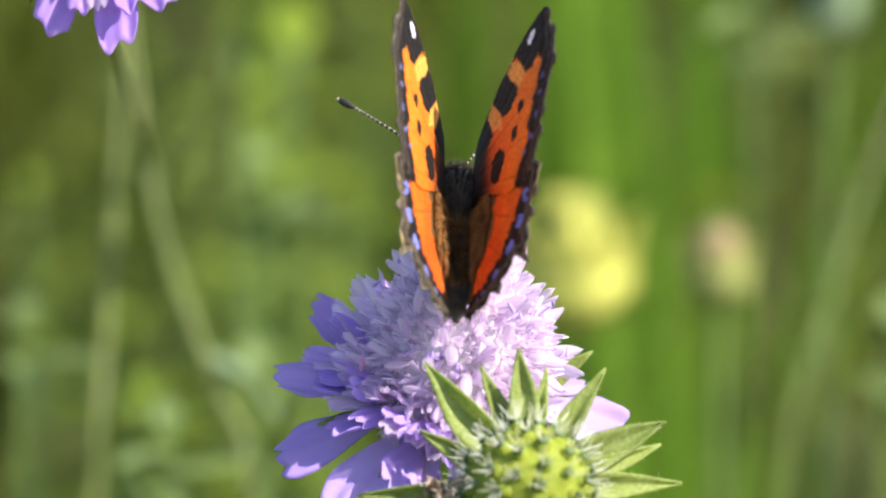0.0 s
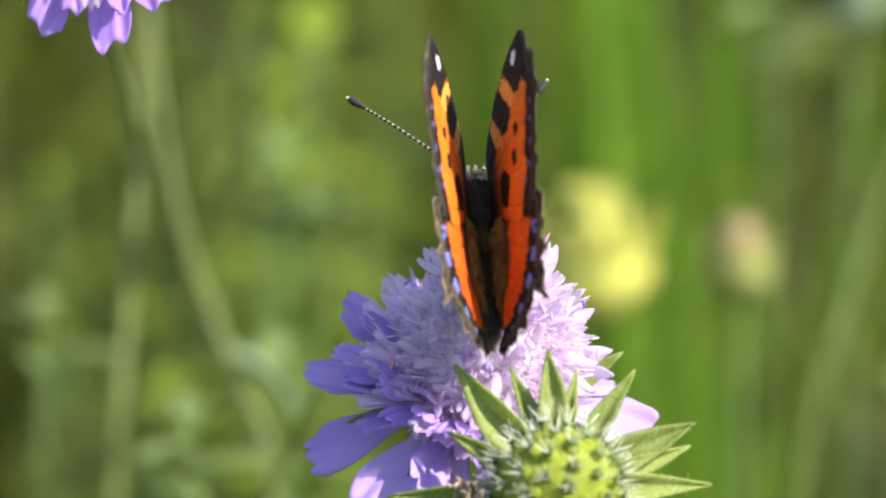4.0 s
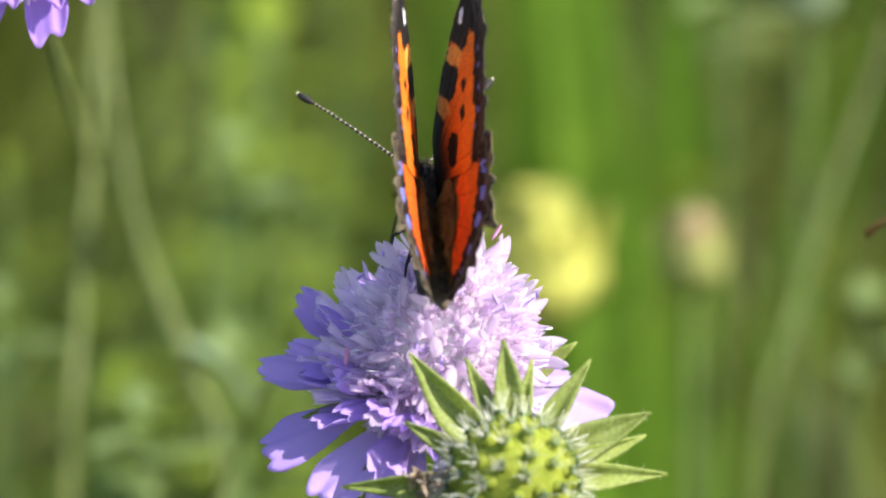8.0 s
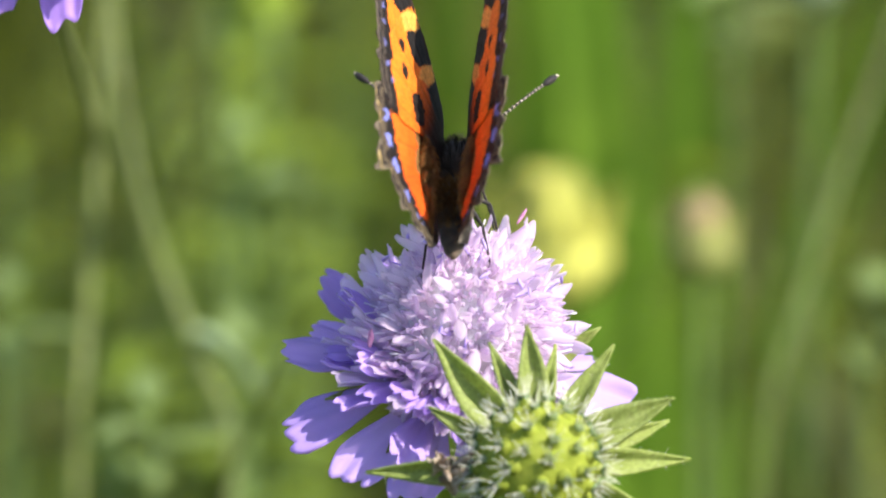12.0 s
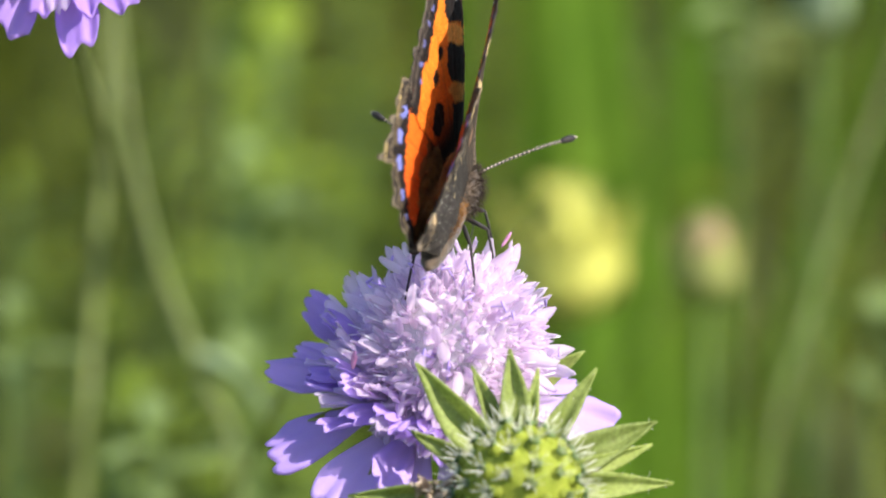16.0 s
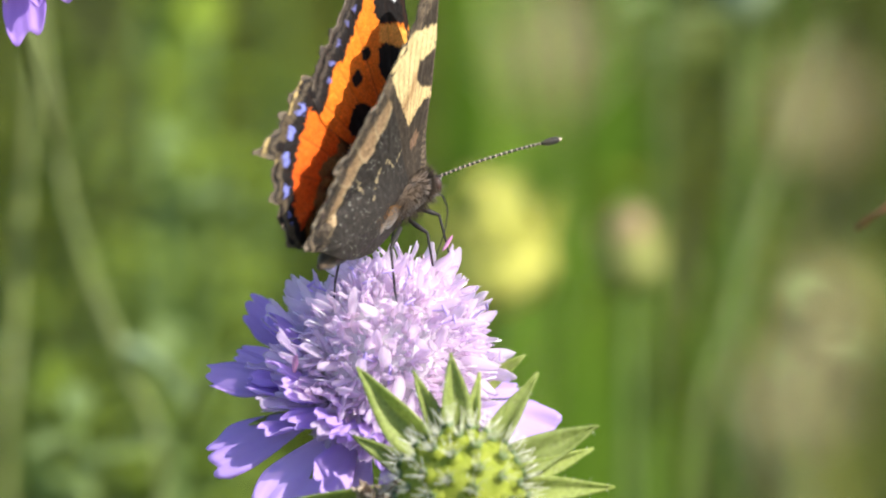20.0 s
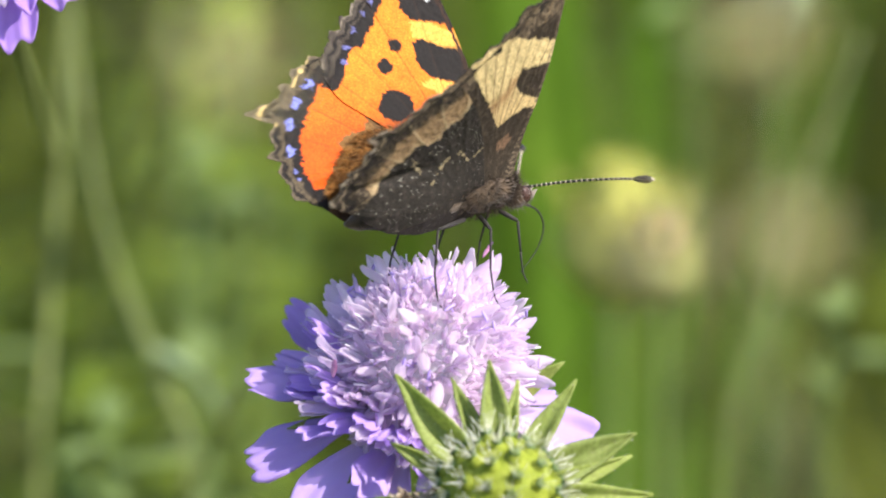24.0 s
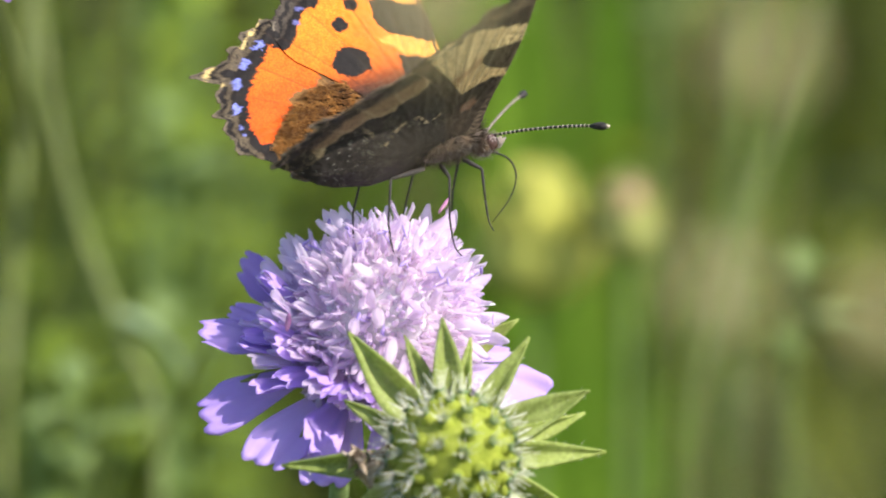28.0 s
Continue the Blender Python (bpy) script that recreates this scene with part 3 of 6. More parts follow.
def scabious(home, axis, rays, label, seed, florets=330, mid=42, droop=0.0, lean=(0, 0), size=1.0, lobes=3, stem_of=None, straight=14.0, out=(0, 0), extras=(), ray_of=None, thick=0.85):
    """A scabious head: domed core set with small florets, a ring of large ray florets, bracts beneath and a stem."""
    rnd = random.Random(seed)
    thing = new("scabious_flower")
    thing.matrix_basis = Matrix.Translation(home)
    z = Vector(axis).normalized()
    x = (RIGHT - z * RIGHT.dot(z)).normalized()
    y = z.cross(x)
    O = Matrix((x, y, z)).transposed().to_4x4()
    pts = stalk(home, z, lean, straight, out)
    part("stem", tube("stem", pts, [thick + 0.02 * i for i in range(len(pts))], 9), stem_of or STEM, thing)
    # core made pale and oversized to lighten the shaded gaps between florets
    part("receptacle", ball("receptacle", (0, 0, 4.2 * size), (8.0 * size, 8.0 * size, 9.7 * size), 14, 22, 0.06, seed), CORE, thing, "pale core between the florets", O)
    variants = [floret_mesh(seed * 10 + i, size * (0.58 + 0.045 * i), 1.2 + 0.1 * i) for i in range(6)]
    for k in range(florets):
        t = (k + 0.5) / florets
        pol = math.acos(1 - t * 1.42)
        az = k * 2.39996 + rnd.uniform(-0.12, 0.12)
        d = Vector((math.sin(pol) * math.cos(az), math.sin(pol) * math.sin(az), math.cos(pol)))
        base = Vector((d.x * 5.8, d.y * 5.8, 4.2 + d.z * 7.5)) * size * MM
        way = (d + Vector((rnd.uniform(-0.12, 0.12), rnd.uniform(-0.12, 0.12), 0.10))).normalized()
        m = O @ Matrix.Translation(base) @ turn_to(way, rnd.uniform(0, 6.28)) @ Matrix.Scale(rnd.uniform(0.9, 1.12) * (1 + 0.15 * max(0, pol - 0.9)), 4)
        part("floret", variants[k % 6], LILAC_SMALL, thing, "", m)
    # ray florets: azimuth, length, width, lift, roll
    for k, (az, le, wi, lift, roll) in enumerate(rays):
        me = ray_mesh(seed * 31 + k, le * size, wi * size, lobes)
        a = radians(az)
        base = Vector((5.4 * math.cos(a), 5.4 * math.sin(a), -0.4)) * size * MM
        m = O @ Matrix.Translation(base) @ Matrix.Rotation(a, 4, "Z") @ Matrix.Rotation(radians(-lift + droop), 4, "Y") @ Matrix.Rotation(radians(roll + rnd.uniform(-8, 8)), 4, "X")
        part("ray_floret", me, ray_of or VIOLET_RAY, thing, "violet outer petal with crinkled lobes", m)
    # half-size florets between dome and rays
    mids = [ray_mesh(seed * 17 + i, (6.4 + 0.7 * i) * size, 2.7 * size) for i in range(4)]
    mids += [ray_mesh(seed * 19 + i, 8.0 * size, 3.0 * size) for i in range(2)]
    for k in range(mid):
        a = radians(122 + 160 * (k + rnd.random() * 0.6) / mid)
        base = Vector((5.6 * math.cos(a), 5.6 * math.sin(a), 0.3 + rnd.random() * 2.2)) * size * MM
        m = O @ Matrix.Translation(base) @ Matrix.Rotation(a, 4, "Z") @ Matrix.Rotation(radians(-rnd.uniform(2, 38) + droop * 0.6), 4, "Y") @ Matrix.Rotation(radians(rnd.uniform(-25, 25)), 4, "X")
        part("inner_ray", mids[k % 4] if k % 3 else mids[4 + k % 2], LILAC_SMALL if k % 3 else ray_of or VIOLET_RAY, thing, "", m)
    # stamens and styles
    rod = tube("stamen", [(0, 0, 0), (0.1, 0, 1.5), (0.5, 0, 3.2)], [0.10, 0.08, 0.07], 5)
    tip = mesh("anther", *ball_data((0, 0, 0), (0.18, 0.18, 0.75), 5, 6))
    style = tube("style", [(0, 0, 0), (0, 0.1, 2.0), (0.2, 0.2, 3.4)], [0.07, 0.06, 0.09], 5)
    for k in range(54):
        pol = math.acos(1 - rnd.random() * 1.15)
        az = rnd.random() * 6.283
        d = Vector((math.sin(pol) * math.cos(az), math.sin(pol) * math.sin(az), math.cos(pol)))
        base = Vector((d.x * 7.4, d.y * 7.4, 4.2 + d.z * 9.0)) * size * MM
        m = O @ Matrix.Translation(base) @ turn_to(d + Vector((rnd.uniform(-0.5, 0.5), rnd.uniform(-0.5, 0.5), rnd.uniform(-0.2, 0.5))), rnd.random() * 6)
        if k % 3:
            part("style", style, WHITE_HAIR, thing, "", m)
        else:
            s = part("stamen", rod, STAMEN, thing, "", m)
            part("anther", tip, STAMEN, s, "", Matrix.Translation((0.6 * MM, 0, 3.5 * MM)) @ Matrix.Rotation(1.3, 4, "Y"))
    for name, mat, place, way, long, fat, note in extras:
        m = Matrix.Translation((RIGHT * place[0] + UP * place[1] + AWAY * place[2]) * MM) @ turn_to(seen_dir(*way))
        part(name, mesh(name, *ball_data((0, 0, 0), (fat, fat, long), 8, 8, 0.15, 3)), mat, thing, note, m)
    leaf = shell("bract", leaf_grid(9.5 * size, 2.6 * size, 0.25, 0.2, 10, 5), 0.2)
    for k in range(9):
        a = 2 * math.pi * k / 9 + 0.55
        m = O @ Matrix.Rotation(a, 4, "Z") @ Matrix.Translation(Vector((0, 4.2, -2.2)) * size * MM) @ Matrix.Rotation(radians(4), 4, "X")
        part("bract", leaf, BRACT, thing, "green bract beneath the petals", m)
    return tagged(thing, label, "flower", "scabious flowers"), O


# ---- seed head ----
def achene_meshes(seed):
    rnd = random.Random(seed)
    body = mesh("achene", *ball_data((0, 0, -0.2), (1.02, 1.02, 1.5), 7, 10, 0.12, seed))
    hairs = []
    rings, star = 4, 10
    cup_v, cup_f = [], []
    for i in range(rings):
        for k in range(star):
            a = 2 * math.pi * k / star
            r = (0.30, 0.55, 0.86, 0.12)[i] * ((1.0, 1.15, 1.3, 1.0)[i] if k % 2 else (1.0, 0.85, 0.5, 1.0)[i])
            cup_v.append((r * math.cos(a) * MM, r * math.sin(a) * MM, (0.8, 1.2, 1.55, 1.15)[i] * MM))
    for i in range(rings - 1):
        for k in range(star):
            p, q = i * star + k, i * star + (k + 1) % star
            cup_f.append((p, q, q + star, p + star))
    cup_f += [tuple(range(star - 1, -1, -1)), tuple((rings - 1) * star + k for k in range(star))]
    for k in range(7):
        a = 2 * math.pi * k / 7 + rnd.uniform(-0.3, 0.3)
        c, s = math.cos(a), math.sin(a)
        f = rnd.uniform(0.7, 1.25)
        hairs.append(tube_data([(0.1 * c, 0.1 * s, 1.1), (0.6 * c * f, 0.6 * s * f, 2.0), (1.25 * c * f, 1.25 * s * f, 3.2)], [0.055, 0.046, 0.018], 4))
    return body, mesh("calyx", cup_v, cup_f), joined("bristle_tuft", hairs)


def build_seed_head(home):
    rnd = random.Random(8)
    thing = new("scabious_seed_head")
    thing.matrix_basis = Matrix.Translation(home)
    z = seen_dir(0.02, 0.06, -1.0)
    x = (RIGHT - z * RIGHT.dot(z)).normalized()
    O = Matrix((x, z.cross(x), z)).transposed().to_4x4()
    pts = stalk(home, seen_dir(0.1, 0.35, -0.9), (14, 30), 18)
    part("stem", tube("stem", pts, [1.0 + 0.02 * i for i in range(len(pts))], 9), STEM, thing)
    part("globe", ball("globe", (0, 0, 0), (5.65, 5.65, 5.65), 14, 22, 0.05, 3), ACHENE, thing, "yellow-green globe", O)
    kinds = [achene_meshes(s) for s in range(4)]
    n = 58
    for k in range(n):
        t = (k + 0.5) / n
        pol = math.acos(1 - t * 1.45)
        az = k * 2.39996
        d = Vector((math.sin(pol) * math.cos(az), math.sin(pol) * math.sin(az), math.cos(pol)))
        body, cup, hair = kinds[k % 4]
        m = O @ Matrix.Translation(d * 5.0 * MM) @ turn_to(d + Vector((rnd.uniform(-0.12, 0.12), rnd.uniform(-0.12, 0.12), 0)), rnd.random() * 6) @ Matrix.Scale(rnd.uniform(0.85, 1.05), 4)
        a = part("achene", body, ACHENE, thing, "", m)
        part("calyx", cup, CALYX, a, "", Matrix.Diagonal((0.72, 0.72, 1, 1)))
        part("bristle_tuft", hair, BRISTLE, a, "white bristles")
    # bracts: bearing round the head, reach, width, droop towards the viewer
    ring = ((93.5, 13.4, 3.9, 0.10), (130, 15.6, 4.6, 0.12), (111, 12.5, 2.6, 0.0), (81, 11.6, 2.2, 0.05), (57, 13.8, 3.0, 0.05),
            (26, 14.9, 4.4, 0.12), (17, 13.8, 2.8, 0.2), (2, 15.0, 3.2, 0.1), (183, 16.4, 3.4, 0.1), (152, 11.6, 2.8, 0.0),
            (212, 13.5, 3.6, 0.1), (243, 14.0, 3.8, 0.1), (272, 14.5, 3.4, 0.15), (303, 14.0, 3.8, 0.1), (334, 14.2, 3.6, 0.1))
    for k, (bear, reach, wide, droop) in enumerate(ring):
        le = reach - 4.0
        g = leaf_grid(le, wide, 0.42, droop, 14, 7, 1.0, 0.12, k, 0.5)
        m = O @ Matrix.Rotation(radians(bear - 90), 4, "Z") @ Matrix.Translation(Vector((0, 4.0, -2.2 - 0.25 * (k % 3))) * MM) @ Matrix.Rotation(radians(rnd.uniform(-6, 4)), 4, "X") @ Matrix.Rotation(radians(rnd.uniform(-22, 22)), 4, "Y")
        b = part("bract", shell("bract", g, 0.22), BRACT, thing, "pointed hairy green bract", m)
        fuzz = []
        for h in range(34):
            i, j = rnd.randrange(1, 13), rnd.choice((0, 1, 3, 5, 6))
            p = Vector(g[i, j])
            q = p + Vector((rnd.uniform(-0.35, 0.35) + (j - 3) * 0.10, rnd.uniform(0, 0.3), rnd.uniform(0.1, 0.4)))
            fuzz.append(tube_data([p, q], [0.028, 0.008], 3))
        tagged(part("hairs", joined("hairs", fuzz), BRISTLE, b), kind="stuff")
    # withered florets caught at the edge
    for k in range(16):
        g = leaf_grid(rnd.uniform(1.6, 3.2), rnd.uniform(0.7, 1.4), 0.6, rnd.uniform(-0.8, 0.8), 7, 5, 1, 0.2, 40 + k)
        m = O @ Matrix.Translation(Vector((-8.4 + rnd.uniform(-1.6, 1.4), -0.6 + rnd.uniform(-1.2, 1.2), -0.5 + rnd.uniform(-0.8, 0.8))) * MM)
        m = m @ Matrix.Rotation(rnd.random() * 6, 4, "Z") @ Matrix.Rotation(rnd.random() * 6, 4, "X")
        part("withered_floret", shell("withered_floret", g, 0.1), WITHERED, thing, "shrivelled brown and white floret", m)
    return tagged(thing, "globular green scabious seed head with white bristles and pointed bracts", "seed head"), O


# ---- butterfly ----
HINGE_Y, CAMBER, TWIST, FLARE = -0.073, -0.0003, 0.0100, 0.0231


def closed_line(points, n):
    """n points on a smooth closed line through points."""
    p = np.array(points, float)
    m = len(p)
    out = []
    for i in range(m):
        a, b, c, d = p[i - 1], p[i], p[(i + 1) % m], p[(i + 2) % m]
        k = max(2, int(round(np.linalg.norm(c - b) * 40)))
        for t in np.arange(k) / k:
            out.append(0.5 * (2 * b + (c - a) * t + (2 * a - 5 * b + 4 * c - d) * t * t + (3 * b - a - 3 * c + d) * t ** 3))
    out = np.array(out)
    run = np.concatenate([[0], np.cumsum(np.linalg.norm(np.diff(np.vstack([out, out[:1]]), axis=0), axis=1))])
    at = np.linspace(0, run[-1], n, endpoint=False)
    full = np.vstack([out, out[:1]])
    return np.stack([np.interp(at, run, full[:, 0]), np.interp(at, run, full[:, 1])], 1)


def inside(poly, q, soft=0.0):
    """Which of the points q lie in the polygon."""
    x, y = q[:, 0], q[:, 1]
    hit = np.zeros(len(q), bool)
    for (ax, ay), (bx, by) in zip(poly, poly[1:] + poly[:1]):
        cross = (ay > y) != (by > y)
        hit ^= cross & (x < (bx - ax) * (y - ay) / ((by - ay) if by != ay else 1e-9) + ax)
    return hit


def to_line(line, q):
    """Distance from the points q to an open line."""
    best = np.full(len(q), 1e9)
    for a, b in zip(line[:-1], line[1:]):
        a, b = np.array(a), np.array(b)
        t = np.clip(((q - a) @ (b - a)) / ((b - a) @ (b - a)), 0, 1)
        best = np.minimum(best, np.linalg.norm(q - (a + t[:, None] * (b - a)), axis=1))
    return best


FORE = [(6.4, -0.4), (8.3, 3), (8.8, 8), (9.1, 12), (8.9, 16), (8.5, 19.5), (7.8, 23.0), (7.1, 24.9), (6.2, 25.3), (5.0, 24.9), (4.0, 25.0), (3.0, 24.1), (1.9, 24.3), (0.7, 23.7), (0.5, 22.3),
        (-0.6, 21.6), (-1.1, 20.7), (-2.4, 20.3), (-3.0, 19.3), (-4.2, 19.0), (-4.8, 17.9), (-5.8, 17.2), (-6.3, 15.9), (-6.5, 14.6), (-6.3, 13.1), (-5.5, 11.7), (-4.2, 10.6), (-2.6, 9.4), (1.2, 5.0), (3.8, 0)]
HIND = [(4.8, 0.2), (3.8, 5), (1.4, 10), (-2.2, 14.2), (-4.6, 16.3), (-6.2, 17.1), (-7.3, 17.2), (-8.0, 16.4), (-9.3, 16.5), (-9.9, 15.2), (-11.2, 15.0), (-12.0, 13.8), (-13.4, 13.6), (-14.7, 13.3), (-16.1, 12.9), (-14.8, 12.3), (-13.9, 11.7), (-13.9, 10.9),
        (-14.9, 10.3), (-14.5, 9.2), (-15.8, 8.2), (-15.1, 7.1), (-15.8, 6.2), (-15.2, 5.0), (-15.7, 3.9), (-14.4, 2.8), (-12.4, 2.0), (-10.4, 0.9), (-7.0, -0.8), (-2.6, -1.7), (1.5, -1.8), (4.2, -1.2)]
FORE_EDGE = FORE[8:23]
HIND_EDGE = HIND[5:26]
BLACK = (0.010, 0.007, 0.006)
ORANGE, AMBER, PALE = (0.74, 0.130, 0.007), (0.80, 0.205, 0.014), (0.84, 0.38, 0.065)
UMBER, SMOKE, TAN = (0.032, 0.014, 0.007), (0.025, 0.020, 0.016), (0.34, 0.215, 0.11)
BLUE, CREAM_C, FRINGE = (0.20, 0.22, 0.58), (0.74, 0.56, 0.27), (0.13, 0.10, 0.065)


def paint(col, mask, c):
    col[mask] = c


def blend(col, weight, c):
    w = np.clip(weight, 0, 1)[:, None]
    col[:] = col * (1 - w) + np.array(c) * w


def fore_upper(q, warp):
    p = q + warp[:, :2] * 0.22
    col = np.tile(np.array(ORANGE), (len(q), 1))
    blend(col, (p[:, 1] - 8) / 7, AMBER)
    # brown wing base, with the shade between the wings painted in
    blend(col, (10.8 - p[:, 1]) / 3.2, (0.22, 0.045, 0.008))
    blend(col, (9.2 - p[:, 1]) / 2.4, UMBER)
    for poly in ([(4.5, 18.5), (6.6, 17.9), (8.2, 16.8), (9.8, 15.8), (9.8, 14.2), (8.2, 14.9), (6.4, 15.6), (4.3, 16.9)],
                 [(3.4, 12.1), (5.0, 12.4), (8.2, 10.9), (9.8, 10.6), (9.8, 8.8), (8.1, 9.1), (5.4, 10.1)]):
        paint(col, inside(poly, p), PALE)
    for poly in ([(-2.3, 10.8), (-1.3, 11.9), (0.0, 12.2), (1.7, 11.2), (1.6, 9.4), (-0.6, 8.8), (-2.1, 9.6)],
                 [(3.9, 16.4), (5.0, 16.6), (6.4, 15.7), (8.2, 14.9), (9.8, 14.3), (9.8, 10.6), (8.2, 10.9), (6.0, 12.0), (4.8, 12.5), (4.0, 13.5), (3.8, 14.8)],
                 [(4.3, 22.2), (4.0, 19.9), (4.7, 18.5), (7.0, 17.9), (9.8, 16.4), (10.2, 25.8), (5.5, 25.8)],
                 [(4.8, 10.2), (8.1, 9.1), (9.8, 8.8), (9.8, 4.0), (7.0, 4.5), (4.6, 7.4)]):
        paint(col, inside(poly, p), BLACK)
    for c, r in (((2.05, 16.4), 0.72), ((0.1, 14.6), 0.80)):
        paint(col, np.linalg.norm(p - np.array(c), axis=1) < r, BLACK)
    paint(col, np.abs(p[:, 0] - np.interp(p[:, 1], [0, 8, 13, 22], [6.4, 8.6, 8.9, 7.9])) < 0.2, UMBER)
    d = to_line(FORE_EDGE, q)
    e = to_line(FORE_EDGE, p) - 0.25 * np.sin(q[:, 0] * 2.7 - q[:, 1] * 1.9)
    paint(col, (e < 2.5) & (q[:, 0] < 8.5), BLACK)
    for c in ((-0.2, 20.3), (-1.7, 18.8), (-3.0, 17.3), (-3.9, 15.9), (1.2, 21.4)):
        v = p - np.array(c)
        paint(col, (v[:, 0] / 0.40) ** 2 + (v[:, 1] / 0.30) ** 2 < 1, (0.12, 0.12, 0.30))
    wave = 0.25 * np.sin((q[:, 0] - q[:, 1]) * 2.6)
    paint(col, (d < 1.25 + wave) & (warp[:, 2] > -0.45), (0.060, 0.046, 0.034))
    paint(col, np.abs(d - 0.75 - wave * 0.5) < 0.13, BLACK)
    paint(col, np.linalg.norm((p - np.array((7.0, 21.0))) * np.array((1.1, 0.55)), axis=1) < 0.52, (0.86, 0.86, 0.88))
    paint(col, (d < 0.22) & (np.sin((q[:, 0] - q[:, 1]) * 3.1) > -0.3), (0.20, 0.165, 0.12))
    return col


def hind_upper(q, warp):
    p = q + warp[:, :2] * 0.35
    # brown hairy base; shade beside the abdomen is painted in with it
    col = np.tile(np.array(UMBER), (len(q), 1))
    blend(col, (warp[:, 2] > 0.05) * 0.4, (0.10, 0.05, 0.016))
    band = [(-7.4, 14.3), (-5.6, 12.9), (-4.0, 11.2), (-3.9, 9.8), (-4.9, 8.8), (-7.0, 8.7), (-8.2, 7.9), (-7.8, 7.2), (-8.8, 6.6), (-10.2, 5.2), (-11.4, 3.8), (-12.8, 4.0), (-13.0, 6.5), (-11.6, 9.6), (-9.5, 11.9)]
    hit = inside(band, p)
    blend(col, np.exp(-(to_line([(-4.4, 9.0), (-7.4, 7.6), (-9.6, 5.0), (-11.2, 3.2)], p) / 1.3) ** 2) * 0.9, (0.26, 0.13, 0.035))
    paint(col, hit, (0.70, 0.098, 0.006))
    blend(col, hit * np.clip((p[:, 1] - 9) / 5, 0, 0.35), AMBER)
    d = to_line(HIND_EDGE, q)
    e = to_line(HIND_EDGE, p)
    paint(col, (e < 3.0) & ~hit & (q[:, 0] < -5), BLACK)
    for c, turn in (((-8.3, 14.5), 0.9), ((-10.4, 12.9), 0.8), ((-12.1, 11.0), 0.5), ((-13.3, 8.4), 0.25), ((-14.0, 6.1), 0.1), ((-14.0, 4.9), -0.1)):
        v = p - np.array(c)
        a = v[:, 0] * math.cos(turn) - v[:, 1] * math.sin(turn)
        b = v[:, 0] * math.sin(turn) + v[:, 1] * math.cos(turn)
        k = 1.0 if c[1] > 7 else 0.62
        paint(col, ((a + 0.30 * b * b) / (0.43 * k)) ** 2 + (b / (0.68 * k)) ** 2 < 1, BLUE)
    wave = 0.28 * np.sin((q[:, 0] - q[:, 1]) * 2.3)
    paint(col, (np.abs(d - 0.85 - wave) < 0.33) & (warp[:, 2] > -0.4), (0.095, 0.07, 0.042))
    paint(col, np.abs(d - 0.45 - wave * 0.7) < 0.14, BLACK)
    paint(col, (d < 0.24), FRINGE)
    paint(col, (d < 0.62) & (d > 0.14) & (np.sin((q[:, 0] - q[:, 1]) * 2.3 + 1.2) > 0.62) & (q[:, 1] > 11), (0.52, 0.38, 0.15))
    return col


def fore_under(q, warp):
    p = q + warp[:, :2] * 0.35
    col = np.tile(np.array((0.040, 0.029, 0.020)), (len(q), 1))
    blend(col, (warp[:, 0] > 0.2) * 0.5, (0.085, 0.06, 0.04))
    cream = [(-4.2, 18.6), (-3.0, 19.6), (-1.2, 20.3), (1.5, 20.3), (5.0, 19.0), (9.8, 17.6), (9.8, 15.2), (6.4, 15.4), (5.0, 15.6), (4.6, 14.0), (5.4, 12.8), (7.0, 11.7), (9.8, 10.7), (9.8, 9.7), (7.4, 10.3), (5.6, 9.4), (4.4, 8.6), (1.8, 11.9), (-0.9, 14.9), (-3.0, 17.0)]
    hit = inside(cream, p)
    paint(col, hit, CREAM_C)
    blend(col, hit * np.clip((13.5 - p[:, 1]) / 5, 0, 0.45), (0.62, 0.40, 0.18))
    blend(col, hit * np.exp(-(to_line([(2.6, 11.6), (4.0, 12.6), (4.4, 14.2)], p) / 0.8) ** 2) * 0.8, (0.36, 0.19, 0.08))
    for k in range(7):
        x = -3.0 + 1.9 * k
        blend(col, hit * np.exp(-(to_line([(3.0 + 0.5 * k, 9.0), (x, 20.6)], q) / 0.10) ** 2) * 0.8, (0.24, 0.15, 0.07))
    paint(col, inside([(5.0, 6.6), (6.2, 7.4), (7.0, 6.8), (6.4, 5.6), (5.2, 5.8)], p), (0.17, 0.10, 0.06))
    d = to_line(FORE_EDGE, q)
    edge = (d < 4.0 + warp[:, 1] * 0.9) & ~hit
    blend(col, edge * 0.9, (0.075, 0.053, 0.037))
    blend(col, edge * (warp[:, 0] > 0.1) * 0.7, (0.19, 0.135, 0.085))
    blend(col, edge * (warp[:, 2] > 0.25) * 0.6, (0.34, 0.26, 0.17))
    paint(col, np.abs(d - 1.5 - 0.35 * np.sin(q[:, 1] * 3.4)) < 0.22, SMOKE)
    paint(col, (q[:, 0] > np.interp(q[:, 1], [0, 8, 13, 22], [6.4, 8.4, 8.7, 7.9])) & (np.sin(q[:, 1] * 13 + warp[:, 0] * 5) > 0.3), (0.17, 0.125, 0.085))
    paint(col, d < 0.25, SMOKE)
    return col


